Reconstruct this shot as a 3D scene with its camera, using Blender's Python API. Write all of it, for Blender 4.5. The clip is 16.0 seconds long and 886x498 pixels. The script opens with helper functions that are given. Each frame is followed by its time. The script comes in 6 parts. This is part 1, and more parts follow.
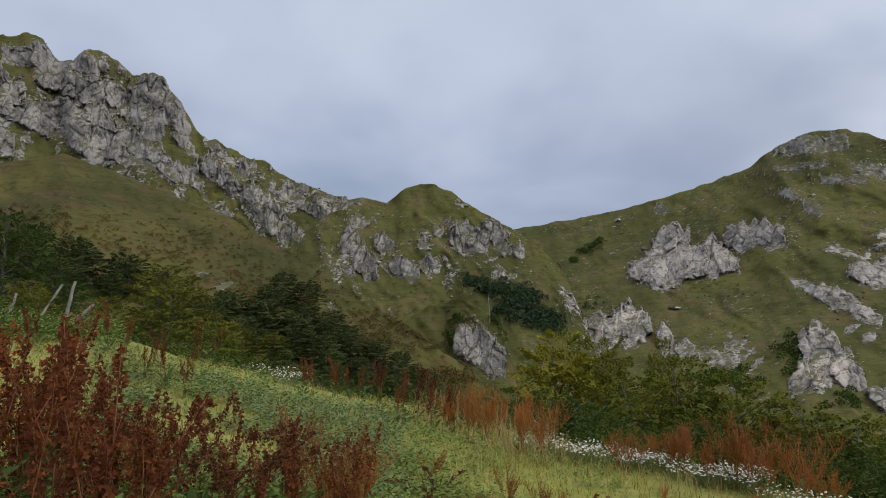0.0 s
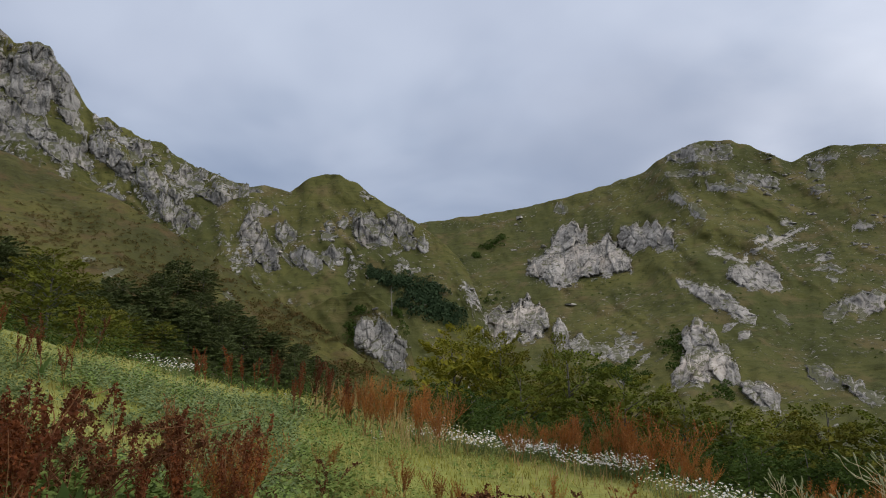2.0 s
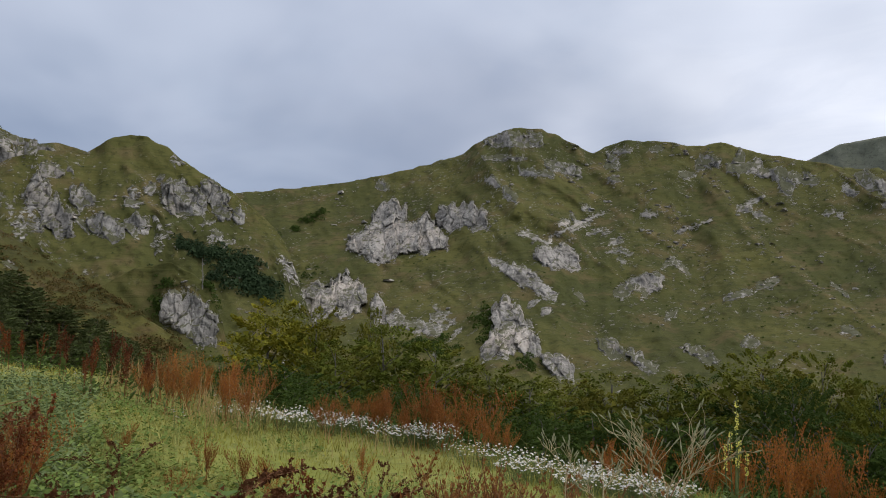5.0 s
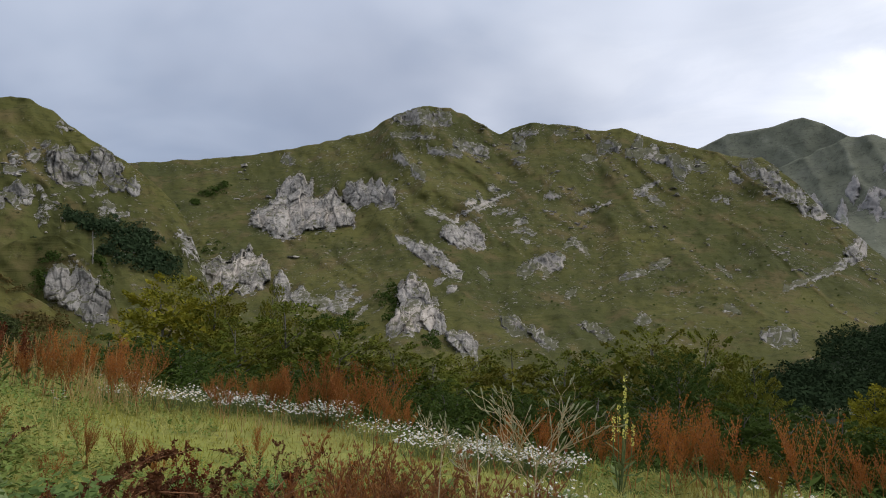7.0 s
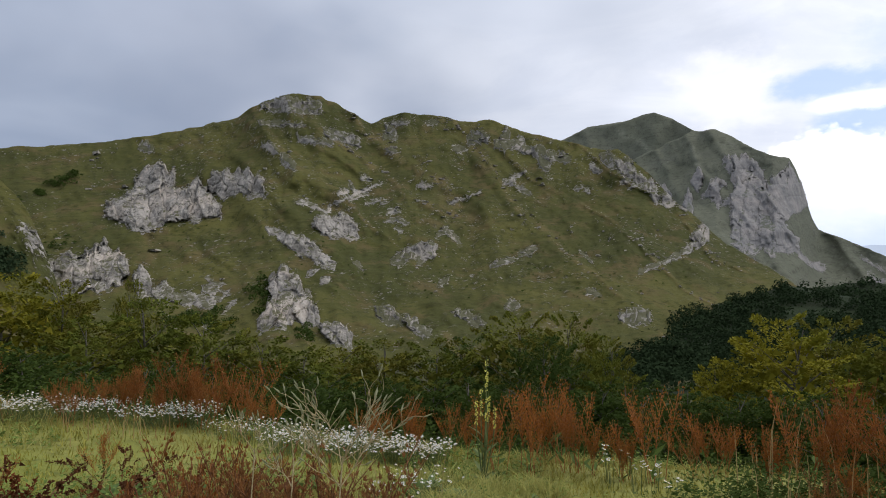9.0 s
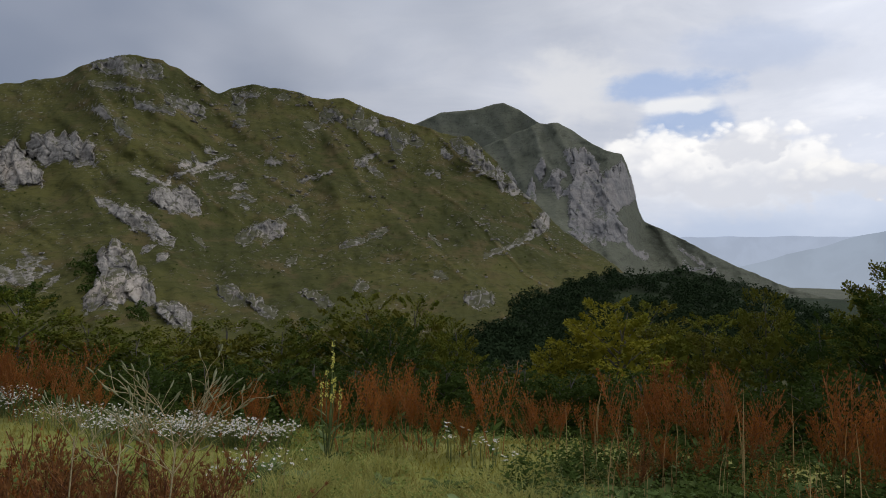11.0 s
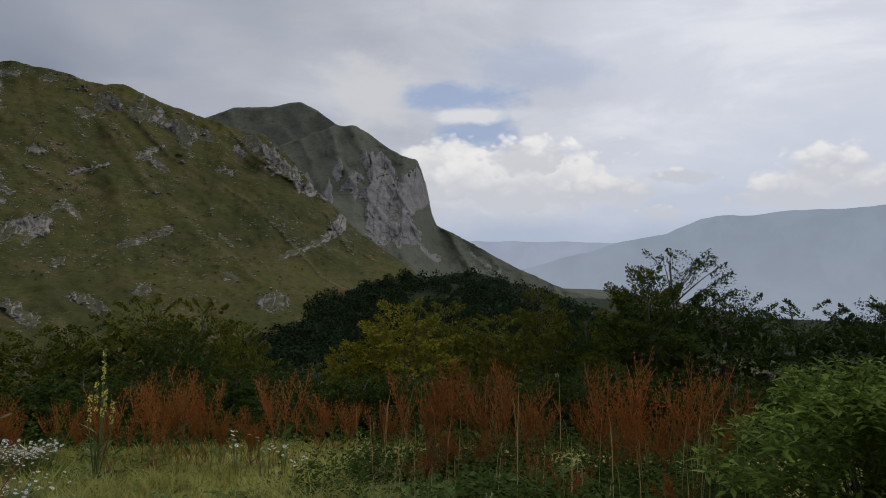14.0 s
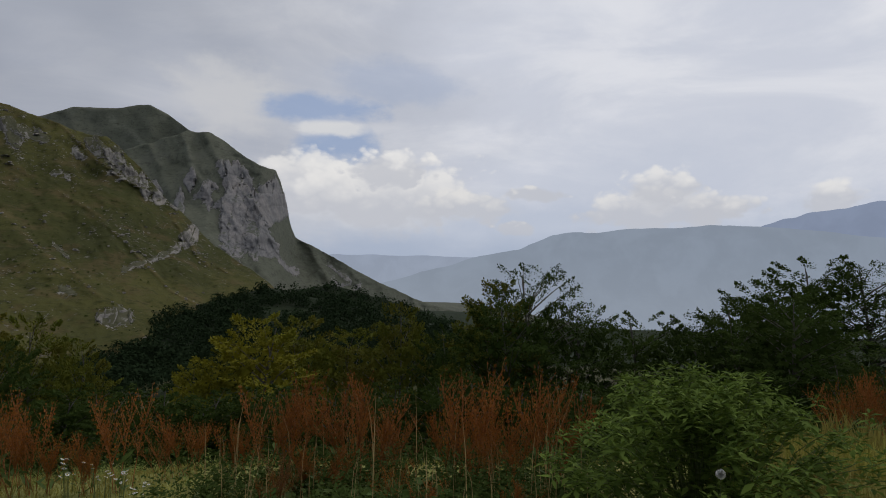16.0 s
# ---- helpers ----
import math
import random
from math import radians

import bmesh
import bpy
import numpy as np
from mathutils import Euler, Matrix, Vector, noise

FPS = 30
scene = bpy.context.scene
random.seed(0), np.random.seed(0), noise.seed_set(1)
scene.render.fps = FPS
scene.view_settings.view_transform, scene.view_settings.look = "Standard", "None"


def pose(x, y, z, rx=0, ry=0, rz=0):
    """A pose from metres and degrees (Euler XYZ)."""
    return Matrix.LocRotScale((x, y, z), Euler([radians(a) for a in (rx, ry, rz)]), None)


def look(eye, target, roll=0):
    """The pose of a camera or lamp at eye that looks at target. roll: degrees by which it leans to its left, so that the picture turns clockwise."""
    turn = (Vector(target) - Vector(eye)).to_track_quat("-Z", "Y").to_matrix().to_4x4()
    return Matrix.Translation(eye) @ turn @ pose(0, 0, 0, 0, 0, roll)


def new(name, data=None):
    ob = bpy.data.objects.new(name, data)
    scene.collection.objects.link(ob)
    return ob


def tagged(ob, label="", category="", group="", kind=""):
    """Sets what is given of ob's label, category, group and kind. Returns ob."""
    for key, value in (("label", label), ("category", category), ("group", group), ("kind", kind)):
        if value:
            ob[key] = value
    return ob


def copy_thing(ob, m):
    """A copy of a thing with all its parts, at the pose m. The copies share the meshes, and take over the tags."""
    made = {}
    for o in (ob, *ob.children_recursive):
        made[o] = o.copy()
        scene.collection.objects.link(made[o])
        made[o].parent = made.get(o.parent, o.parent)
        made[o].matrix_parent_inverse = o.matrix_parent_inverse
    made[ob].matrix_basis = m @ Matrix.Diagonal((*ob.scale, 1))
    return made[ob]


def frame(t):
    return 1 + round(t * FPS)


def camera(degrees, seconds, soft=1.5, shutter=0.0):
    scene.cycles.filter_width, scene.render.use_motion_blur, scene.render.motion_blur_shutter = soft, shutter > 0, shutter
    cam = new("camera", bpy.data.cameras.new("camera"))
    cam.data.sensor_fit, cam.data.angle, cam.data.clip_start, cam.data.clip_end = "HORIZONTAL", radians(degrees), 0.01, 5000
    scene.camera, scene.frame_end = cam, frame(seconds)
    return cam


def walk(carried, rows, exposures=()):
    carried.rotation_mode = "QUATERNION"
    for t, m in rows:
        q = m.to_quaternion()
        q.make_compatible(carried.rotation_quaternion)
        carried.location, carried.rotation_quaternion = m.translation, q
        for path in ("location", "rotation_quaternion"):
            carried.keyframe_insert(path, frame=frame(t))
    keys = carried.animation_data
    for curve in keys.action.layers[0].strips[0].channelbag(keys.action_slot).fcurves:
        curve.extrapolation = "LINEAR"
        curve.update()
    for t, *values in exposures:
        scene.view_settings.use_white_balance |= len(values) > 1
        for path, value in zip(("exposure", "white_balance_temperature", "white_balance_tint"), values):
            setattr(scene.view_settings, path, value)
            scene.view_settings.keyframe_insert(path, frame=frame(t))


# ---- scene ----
# ================= camera =================
EYE = 1.55
PATH = [
    (0.0, 0.000, 0.000, 1.550, 98.00, -0.00, 0.00),
    (0.5, -0.003, 0.011, 1.551, 97.98, -0.38, -2.37),
    (1.0, -0.001, 0.013, 1.550, 97.95, -0.71, -3.65),
    (1.5, 0.012, 0.015, 1.550, 97.60, -0.45, -5.43),
    (2.0, 0.024, 0.013, 1.541, 97.49, -0.66, -8.06),
    (2.5, 0.033, 0.003, 1.542, 97.26, -0.99, -10.13),
    (3.0, 0.043, 0.001, 1.539, 96.84, -0.85, -13.14),
    (3.5, 0.047, 0.008, 1.539, 96.75, -1.03, -15.60),
    (4.0, 0.054, 0.006, 1.535, 96.17, -0.87, -18.31),
    (4.5, 0.057, 0.001, 1.534, 95.96, -0.65, -20.80),
    (7.0, 0.137, 0.026, 1.529, 93.93, -1.06, -30.65),
    (7.5, 0.169, 0.012, 1.530, 93.72, -0.43, -33.07),
    (8.0, 0.217, 0.010, 1.525, 93.58, -1.06, -36.03),
    (8.5, 0.246, 0.003, 1.529, 93.48, -0.27, -38.49),
    (11.0, 0.264, 0.016, 1.524, 91.62, -0.67, -53.38),
    (11.5, 0.271, 0.008, 1.526, 91.82, -1.13, -56.93),
    (12.0, 0.269, 0.008, 1.526, 91.92, -1.00, -59.76),
    (12.5, 0.264, 0.006, 1.522, 91.70, -1.26, -61.52),
    (13.0, 0.257, -0.017, 1.525, 91.40, -0.94, -64.54),
    (13.5, 0.263, -0.015, 1.524, 91.40, -0.55, -67.61),
    (14.0, 0.260, -0.029, 1.530, 92.00, -0.77, -70.08),
    (14.5, 0.259, -0.031, 1.521, 92.24, -0.78, -73.17),
    (15.0, 0.260, -0.037, 1.527, 92.44, -1.14, -76.47),
    (15.5, 0.261, -0.039, 1.530, 93.00, -0.95, -78.61),
    (16.0, 0.257, -0.048, 1.531, 93.27, -0.83, -81.59),
]
cam = camera(65.13, 16.0, soft=0.95)
walk(cam, [(r[0], pose(*r[1:])) for r in PATH],
     exposures=[(0.0, 0.0), (4.5, 0.0), (7.0, 0.0), (8.5, 0.03), (9.6, -0.33), (11.0, -0.62), (13.5, -0.88), (16.0, -1.03)])

# ================= sky and sun =================
world = bpy.data.worlds.new("overcast_sky")
scene.world = world
world.use_nodes = True


class Nodes:
    """Short hand for building node trees."""

    def __init__(self, tree):
        self.t = tree
        tree.nodes.clear()

    def n(self, kind):
        return self.t.nodes.new(kind)

    def put(self, value, socket):
        if isinstance(value, bpy.types.NodeSocket):
            self.t.links.new(value, socket)
        elif value is not None:
            socket.default_value = value

    def math(self, op, a, b=None, c=None, clamp=False):
        node = self.n("ShaderNodeMath")
        node.operation, node.use_clamp = op, clamp
        for value, socket in zip((a, b, c), node.inputs):
            self.put(value, socket)
        return node.outputs[0]

    def mix(self, fac, a, b, blend="MIX"):
        node = self.n("ShaderNodeMix")
        node.data_type, node.blend_type = "RGBA", blend
        self.put(fac, node.inputs[0])
        for value, socket in ((a, node.inputs[6]), (b, node.inputs[7])):
            self.put((*value, 1) if isinstance(value, tuple) and len(value) == 3 else value, socket)
        return node.outputs[2]

    def noise(self, vector, scale, detail=4.0, rough=0.55, distort=0.0):
        node = self.n("ShaderNodeTexNoise")
        self.put(vector, node.inputs["Vector"])
        for key, value in (("Scale", scale), ("Detail", detail), ("Roughness", rough), ("Distortion", distort)):
            node.inputs[key].default_value = value
        return node.outputs[0]

    def step(self, value, low, high, a=0.0, b=1.0):
        node = self.n("ShaderNodeMapRange")
        node.interpolation_type = "SMOOTHSTEP"
        self.put(value, node.inputs[0])
        for k, v in zip(range(1, 5), (low, high, a, b)):
            node.inputs[k].default_value = v
        return node.outputs[0]

    def vec(self, x, y, z):
        node = self.n("ShaderNodeCombineXYZ")
        for value, socket in zip((x, y, z), node.inputs):
            self.put(value, socket)
        return node.outputs[0]

    def split(self, v):
        node = self.n("ShaderNodeSeparateXYZ")
        self.put(v, node.inputs[0])
        return node.outputs


def make_sky():
    k = Nodes(world.node_tree)
    way = k.n("ShaderNodeTexCoord").outputs["Generated"]
    x, y, z = k.split(way)
    az = k.math("MULTIPLY", k.math("ARCTAN2", x, y), 57.2958)
    el = k.math("MULTIPLY", k.math("ARCSINE", z), 57.2958)
    flat = k.vec(az, k.math("MULTIPLY", el, 1.7), 0.0)
    wob = k.math("SUBTRACT", k.noise(flat, 0.10, 5.0, 0.55), 0.5)
    fine = k.math("SUBTRACT", k.noise(flat, 0.42, 5.0, 0.6), 0.5)

    def cauliflower(size):
        v = k.n("ShaderNodeTexVoronoi")
        v.feature = "SMOOTH_F1"
        v.inputs["Scale"].default_value = size
        v.inputs["Smoothness"].default_value = 0.25
        k.put(k.vec(k.math("ADD", az, k.math("MULTIPLY", fine, 2.0)), k.math("MULTIPLY", el, 1.4), 0.5), v.inputs["Vector"])
        return v.outputs["Distance"]

    heads = k.math("ADD", k.math("MULTIPLY", cauliflower(0.55), 0.9), k.math("MULTIPLY", cauliflower(1.6), 0.35))

    def spot(a, e, wide, high, rag, soft=0.6, puffy=0.0):
        """A cloud or gap round a bearing and height, in degrees, with a ragged edge."""
        u = k.math("DIVIDE", k.math("SUBTRACT", az, a), wide)
        v = k.math("DIVIDE", k.math("SUBTRACT", el, e), high)
        d = k.math("SQRT", k.math("ADD", k.math("POWER", u, 2.0), k.math("POWER", v, 2.0)))
        d = k.math("ADD", d, k.math("ADD", k.math("MULTIPLY", wob, rag * 5), k.math("MULTIPLY", fine, rag * 3)))
        if puffy:
            d = k.math("ADD", d, k.math("MULTIPLY", k.math("SUBTRACT", heads, 0.78), puffy))
        return k.step(d, 1.0 + soft / 2, 1.0 - soft / 2)

    sky = k.n("ShaderNodeTexSky")
    sky.sky_type, sky.sun_disc = "NISHITA", False
    sky.sun_elevation, sky.sun_rotation = radians(48), radians(115)
    clear = k.mix(1.0, sky.outputs[0], (0.085, 0.085, 0.085), "MULTIPLY")
    # the grey cloud cover, duller to the north over the pass
    calm = k.math("SUBTRACT", k.noise(flat, 0.07, 2.5, 0.45), 0.5)
    dull = k.step(k.math("ADD", el, k.math("MULTIPLY", calm, 24.0)), 9.0, 26.0)
    grey = k.mix(dull, (0.285, 0.355, 0.50), (0.50, 0.56, 0.70))
    billow = k.step(k.noise(flat, 0.045, 4.0, 0.50, 0.4), 0.34, 0.68)
    grey = k.mix(k.math("MULTIPLY", billow, 0.45), grey, (0.63, 0.70, 0.84))
    grey = k.mix(k.math("MULTIPLY", spot(34, 15, 24, 6, 0.25, 1.2), 0.3), grey, (0.42, 0.455, 0.56))
    bright = k.step(k.math("ADD", az, k.math("MULTIPLY", calm, 36.0)), 22.0, 72.0)
    streak = k.step(k.noise(k.vec(az, k.math("MULTIPLY", el, 3.2), 3.0), 0.05, 6.0, 0.6, 0.5), 0.36, 0.64)
    grey = k.mix(k.math("MULTIPLY", bright, 0.85), grey, k.mix(streak, (0.98, 1.03, 1.17), (1.18, 1.21, 1.31)))
    wide = k.step(k.math("ADD", az, k.math("MULTIPLY", wob, 24.0)), 66.0, 94.0)
    grey = k.mix(k.math("MULTIPLY", wide, 0.9), grey, k.mix(streak, (1.22, 1.28, 1.45), (1.48, 1.51, 1.62)))
    grey = k.mix(k.math("MULTIPLY", spot(50, 23, 15, 6, 0.25, 1.4), 0.35), grey, (0.66, 0.71, 0.83))
    # bright rim, blue gap in the cover and the sunlit cumulus under it
    cover = k.mix(k.math("MULTIPLY", spot(64.6, 14.8, 4.6, 2.6, 0.4, 1.0), 0.75), grey, (1.16, 1.17, 1.21))
    gap = k.math("MAXIMUM", spot(70.6, 14.3, 4.8, 1.3, 0.35, 0.7), spot(72.8, 11.5, 3.0, 1.7, 0.4, 0.8))
    blue = k.math("MAXIMUM", k.math("MULTIPLY", gap, 0.85), k.math("MULTIPLY", spot(77.4, 16.7, 5.0, 1.4, 0.4, 1.0), 0.34))
    cover = k.mix(blue, cover, k.mix(0.25, (0.66, 0.86, 1.30), clear))
    cover = k.mix(k.math("MULTIPLY", spot(71.9, 12.9, 2.8, 0.75, 0.4), 0.9), cover, (1.34, 1.35, 1.38))
    cover = k.mix(k.math("MULTIPLY", spot(92, 4.6, 24, 2.6, 0.3, 1.0), 0.6), cover, (0.84, 0.97, 1.22))
    cover = k.mix(k.math("MULTIPLY", spot(75.5, 7.4, 10.0, 2.6, 0.4, 0.8), 0.65), cover, (1.26, 1.28, 1.35))
    cover = k.mix(k.math("MULTIPLY", spot(100, 8.4, 14, 3.6, 0.3, 1.2), 0.55), cover, (1.00, 1.09, 1.30))
    for a, e, wide, high, glow in ((70.8, 8.4, 3.6, 2.1, 1.56), (77.2, 7.8, 6.6, 2.4, 1.60), (77.4, 9.8, 2.8, 1.2, 1.64), (83.4, 6.8, 3.4, 1.2, 1.50), (89.0, 7.8, 2.0, 0.55, 1.46), (87.5, 5.0, 1.2, 0.55, 1.46),
                                   (99.4, 6.6, 5.4, 1.6, 1.52), (99.4, 8.2, 2.8, 1.3, 1.58), (103.4, 6.6, 2.4, 1.2, 1.58), (110.9, 6.9, 1.5, 1.1, 1.58)):
        puff = spot(a, e, wide, high, 0.25, 0.5, 1.0)
        lit = k.mix(k.step(k.math("ADD", el, k.math("MULTIPLY", heads, -1.6)), e - high * 1.1, e + high * 0.4), (1.06, 1.09, 1.19), (glow, glow * 0.985, glow * 0.97))
        cover = k.mix(k.math("MULTIPLY", puff, 0.82), cover, lit)
    low = k.step(k.math("ADD", el, k.math("MULTIPLY", wob, 3.0)), 5.2, 2.6)
    cover = k.mix(k.math("MULTIPLY", low, 0.8), cover, (0.74, 0.87, 1.12))
    # brighter cover overhead, as under any overcast sky
    top = k.step(el, 28.0, 75.0)
    cover = k.mix(top, cover, (1.25, 1.25, 1.28))
    ground = k.step(el, -1.0, -6.0)
    cover = k.mix(ground, cover, (0.10, 0.11, 0.10))
    back = k.n("ShaderNodeBackground")
    k.put(cover, back.inputs[0])
    back.inputs[1].default_value = 1.0
    k.put(back.outputs[0], k.n("ShaderNodeOutputWorld").inputs[0])


make_sky()
sun = new("sun", bpy.data.lights.new("sun", "SUN"))
sun.data.energy, sun.data.angle, sun.data.color = 1.0, radians(14), (1.0, 0.95, 0.88)
sun.matrix_world = look((0, 0, 0), (-math.sin(radians(115)), -math.cos(radians(115)), -math.tan(radians(48))))

# ================= numbers and meshes =================
rng = np.random.default_rng(7)


def lattice(ix, iy, seed):
    h = (ix.astype(np.int64) * 374761393 + iy.astype(np.int64) * 668265263 + seed * 974634777) & 0xFFFFFFFF
    h = ((h ^ (h >> 13)) * 1274126177) & 0xFFFFFFFF
    return ((h ^ (h >> 16)) & 0xFFFF) / 65535.0


def value_noise(x, y, seed=0):
    x, y = np.broadcast_arrays(np.asarray(x, float), np.asarray(y, float))
    ix, iy = np.floor(x), np.floor(y)
    fx, fy = x - ix, y - iy
    fx, fy = fx * fx * (3 - 2 * fx), fy * fy * (3 - 2 * fy)
    a, b = lattice(ix, iy, seed), lattice(ix + 1, iy, seed)
    c, d = lattice(ix, iy + 1, seed), lattice(ix + 1, iy + 1, seed)
    return (a + (b - a) * fx) * (1 - fy) + (c + (d - c) * fx) * fy


def fbm(x, y, octaves=4, seed=0):
    """Layered noise, about -1 to 1."""
    total, weight, size = 0.0, 0.0, 1.0
    for o in range(octaves):
        total = total + size * (2 * value_noise(x * 2**o + 17.3 * o, y * 2**o - 9.1 * o, seed + o) - 1)
        weight += size
        size *= 0.5
    return total / weight * 1.5


def ridged(x, y, octaves=4, seed=0):
    """Sharp-crested noise, 0 to 1."""
    total, weight, size = 0.0, 0.0, 1.0
    for o in range(octaves):
        total = total + size * (1 - np.abs(2 * value_noise(x * 2**o + 5.7 * o, y * 2**o + 3.3 * o, seed + o) - 1))
        weight += size
        size *= 0.5
    return total / weight


def smooth(x, low, high):
    t = np.clip((x - low) / (high - low), 0, 1)
    return t * t * (3 - 2 * t)


def mesh_of(name, verts, faces, material, soft=False, attributes=()):
    """A mesh from arrays: verts (n, 3), faces (m, 3 or 4)."""
    me = bpy.data.meshes.new(name)
    verts, faces = np.asarray(verts, np.float32), np.asarray(faces, np.int32)
    m, w = faces.shape
    me.vertices.add(len(verts))
    me.vertices.foreach_set("co", verts.ravel())
    me.loops.add(m * w)
    me.loops.foreach_set("vertex_index", faces.ravel())
    me.polygons.add(m)
    me.polygons.foreach_set("loop_start", np.arange(m, dtype=np.int32) * w)
    me.update(calc_edges=True)
    for key, values in attributes:
        me.attributes.new(key, "FLOAT", "POINT").data.foreach_set("value", np.asarray(values, np.float32))
    me.materials.append(material)
    if soft:
        me.shade_smooth()
    return me


def part(name, verts, faces, material, parent=None, label="", soft=False, attributes=()):
    ob = new(name, mesh_of(name, verts, faces, material, soft, attributes))
    ob.parent = parent
    return tagged(ob, label=label)


def thing(name, label, category, group="", kind="", at=None):
    ob = new(name)
    ob.empty_display_size = 0.2
    if at is not None:
        ob.matrix_basis = at
    return tagged(ob, label, category, group, kind)


def join(*pieces):
    """One pair of arrays from several (verts, faces) pairs with faces of one width."""
    verts, faces, n = [], [], 0
    for v, f in pieces:
        verts.append(v)
        faces.append(np.asarray(f) + n)
        n += len(v)
    return np.concatenate(verts), np.concatenate(faces)


def tube(points, radii, sides=6):
    """A tapered tube along points."""
    p = np.asarray(points, float)
    radii = np.broadcast_to(np.asarray(radii, float), (len(p),))
    along = np.gradient(p, axis=0)
    along /= np.linalg.norm(along, axis=1)[:, None] + 1e-9
    ref = np.where(np.abs(along[:, 2:3]) > 0.9, [[1.0, 0, 0]], [[0, 0, 1.0]])
    u = np.cross(along, ref)
    u /= np.linalg.norm(u, axis=1)[:, None] + 1e-9
    w = np.cross(along, u)
    a = np.arange(sides) * 2 * np.pi / sides
    ring = u[:, None] * np.cos(a)[None, :, None] + w[:, None] * np.sin(a)[None, :, None]
    verts = (p[:, None] + ring * radii[:, None, None]).reshape(-1, 3)
    i, j = np.meshgrid(np.arange(len(p) - 1), np.arange(sides), indexing="ij")
    a0, a1 = i * sides + j, i * sides + (j + 1) % sides
    faces = np.stack([a0, a1, a1 + sides, a0 + sides], -1).reshape(-1, 4)
    return verts, faces


def leaves(centres, ways, ups, length, width, fold=0.15):
    """Pointed leaves as folded pairs of triangles: each lies from its centre along its way."""
    n = len(centres)
    ways = ways / (np.linalg.norm(ways, axis=1)[:, None] + 1e-9)
    side = np.cross(ways, ups)
    side /= np.linalg.norm(side, axis=1)[:, None] + 1e-9
    up = np.cross(side, ways)
    length = np.broadcast_to(np.asarray(length, float), (n,))[:, None]
    width = np.broadcast_to(np.asarray(width, float), (n,))[:, None]
    mid = centres + ways * length * 0.45
    v = np.stack([centres, mid + side * width / 2 + up * width * fold, centres + ways * length,
                  mid - side * width / 2 + up * width * fold], 1).reshape(-1, 3)
    base = np.arange(n)[:, None] * 4
    f = np.concatenate([base + np.array([[0, 1, 2]]), base + np.array([[0, 2, 3]])])
    return v, f


def sprigs(centres, ways, ups, length, width):
    """Small leaves far off, one triangle each."""
    n = len(centres)
    ways = ways / (np.linalg.norm(ways, axis=1)[:, None] + 1e-9)
    side = np.cross(ways, ups)
    side *= (np.broadcast_to(width, (n,)) / (2 * np.linalg.norm(side, axis=1) + 1e-9))[:, None]
    v = np.stack([centres - side, centres + side, centres + ways * np.broadcast_to(length, (n,))[:, None]], 1).reshape(-1, 3)
    return v, np.arange(n * 3).reshape(-1, 3)


def spread(n, r=rng):
    """Random unit directions."""
    d = r.normal(size=(n, 3))
    return d / np.linalg.norm(d, axis=1)[:, None]


def polar(az, r):
    a = np.radians(az)
    return np.sin(a) * r, np.cos(a) * r

# ================= materials =================
def material(name):
    m = bpy.data.materials.new(name)
    m.use_nodes = True
    return m, Nodes(m.node_tree)


def finish(k, colour, rough=0.8, bump=None, height=0.1, thin=0.0, gloss=0.3):
    """Principled surface; thin: the share of light that passes through a leaf."""
    p = k.n("ShaderNodeBsdfPrincipled")
    k.put((*colour, 1) if isinstance(colour, tuple) else colour, p.inputs["Base Color"])
    k.put(rough, p.inputs["Roughness"])
    p.inputs["Specular IOR Level"].default_value = gloss
    if bump is not None:
        b = k.n("ShaderNodeBump")
        b.inputs["Distance"].default_value = height
        b.inputs["Strength"].default_value = 0.8
        k.put(bump, b.inputs["Height"])
        k.put(b.outputs[0], p.inputs["Normal"])
    out = p.outputs[0]
    if thin:
        t = k.n("ShaderNodeBsdfTranslucent")
        k.put((*colour, 1) if isinstance(colour, tuple) else colour, t.inputs[0])
        mixer = k.n("ShaderNodeMixShader")
        mixer.inputs[0].default_value = thin
        k.put(out, mixer.inputs[1])
        k.put(t.outputs[0], mixer.inputs[2])
        out = mixer.outputs[0]
    k.put(out, k.n("ShaderNodeOutputMaterial").inputs[0])


def place(k):
    return k.n("ShaderNodeNewGeometry").outputs["Position"]


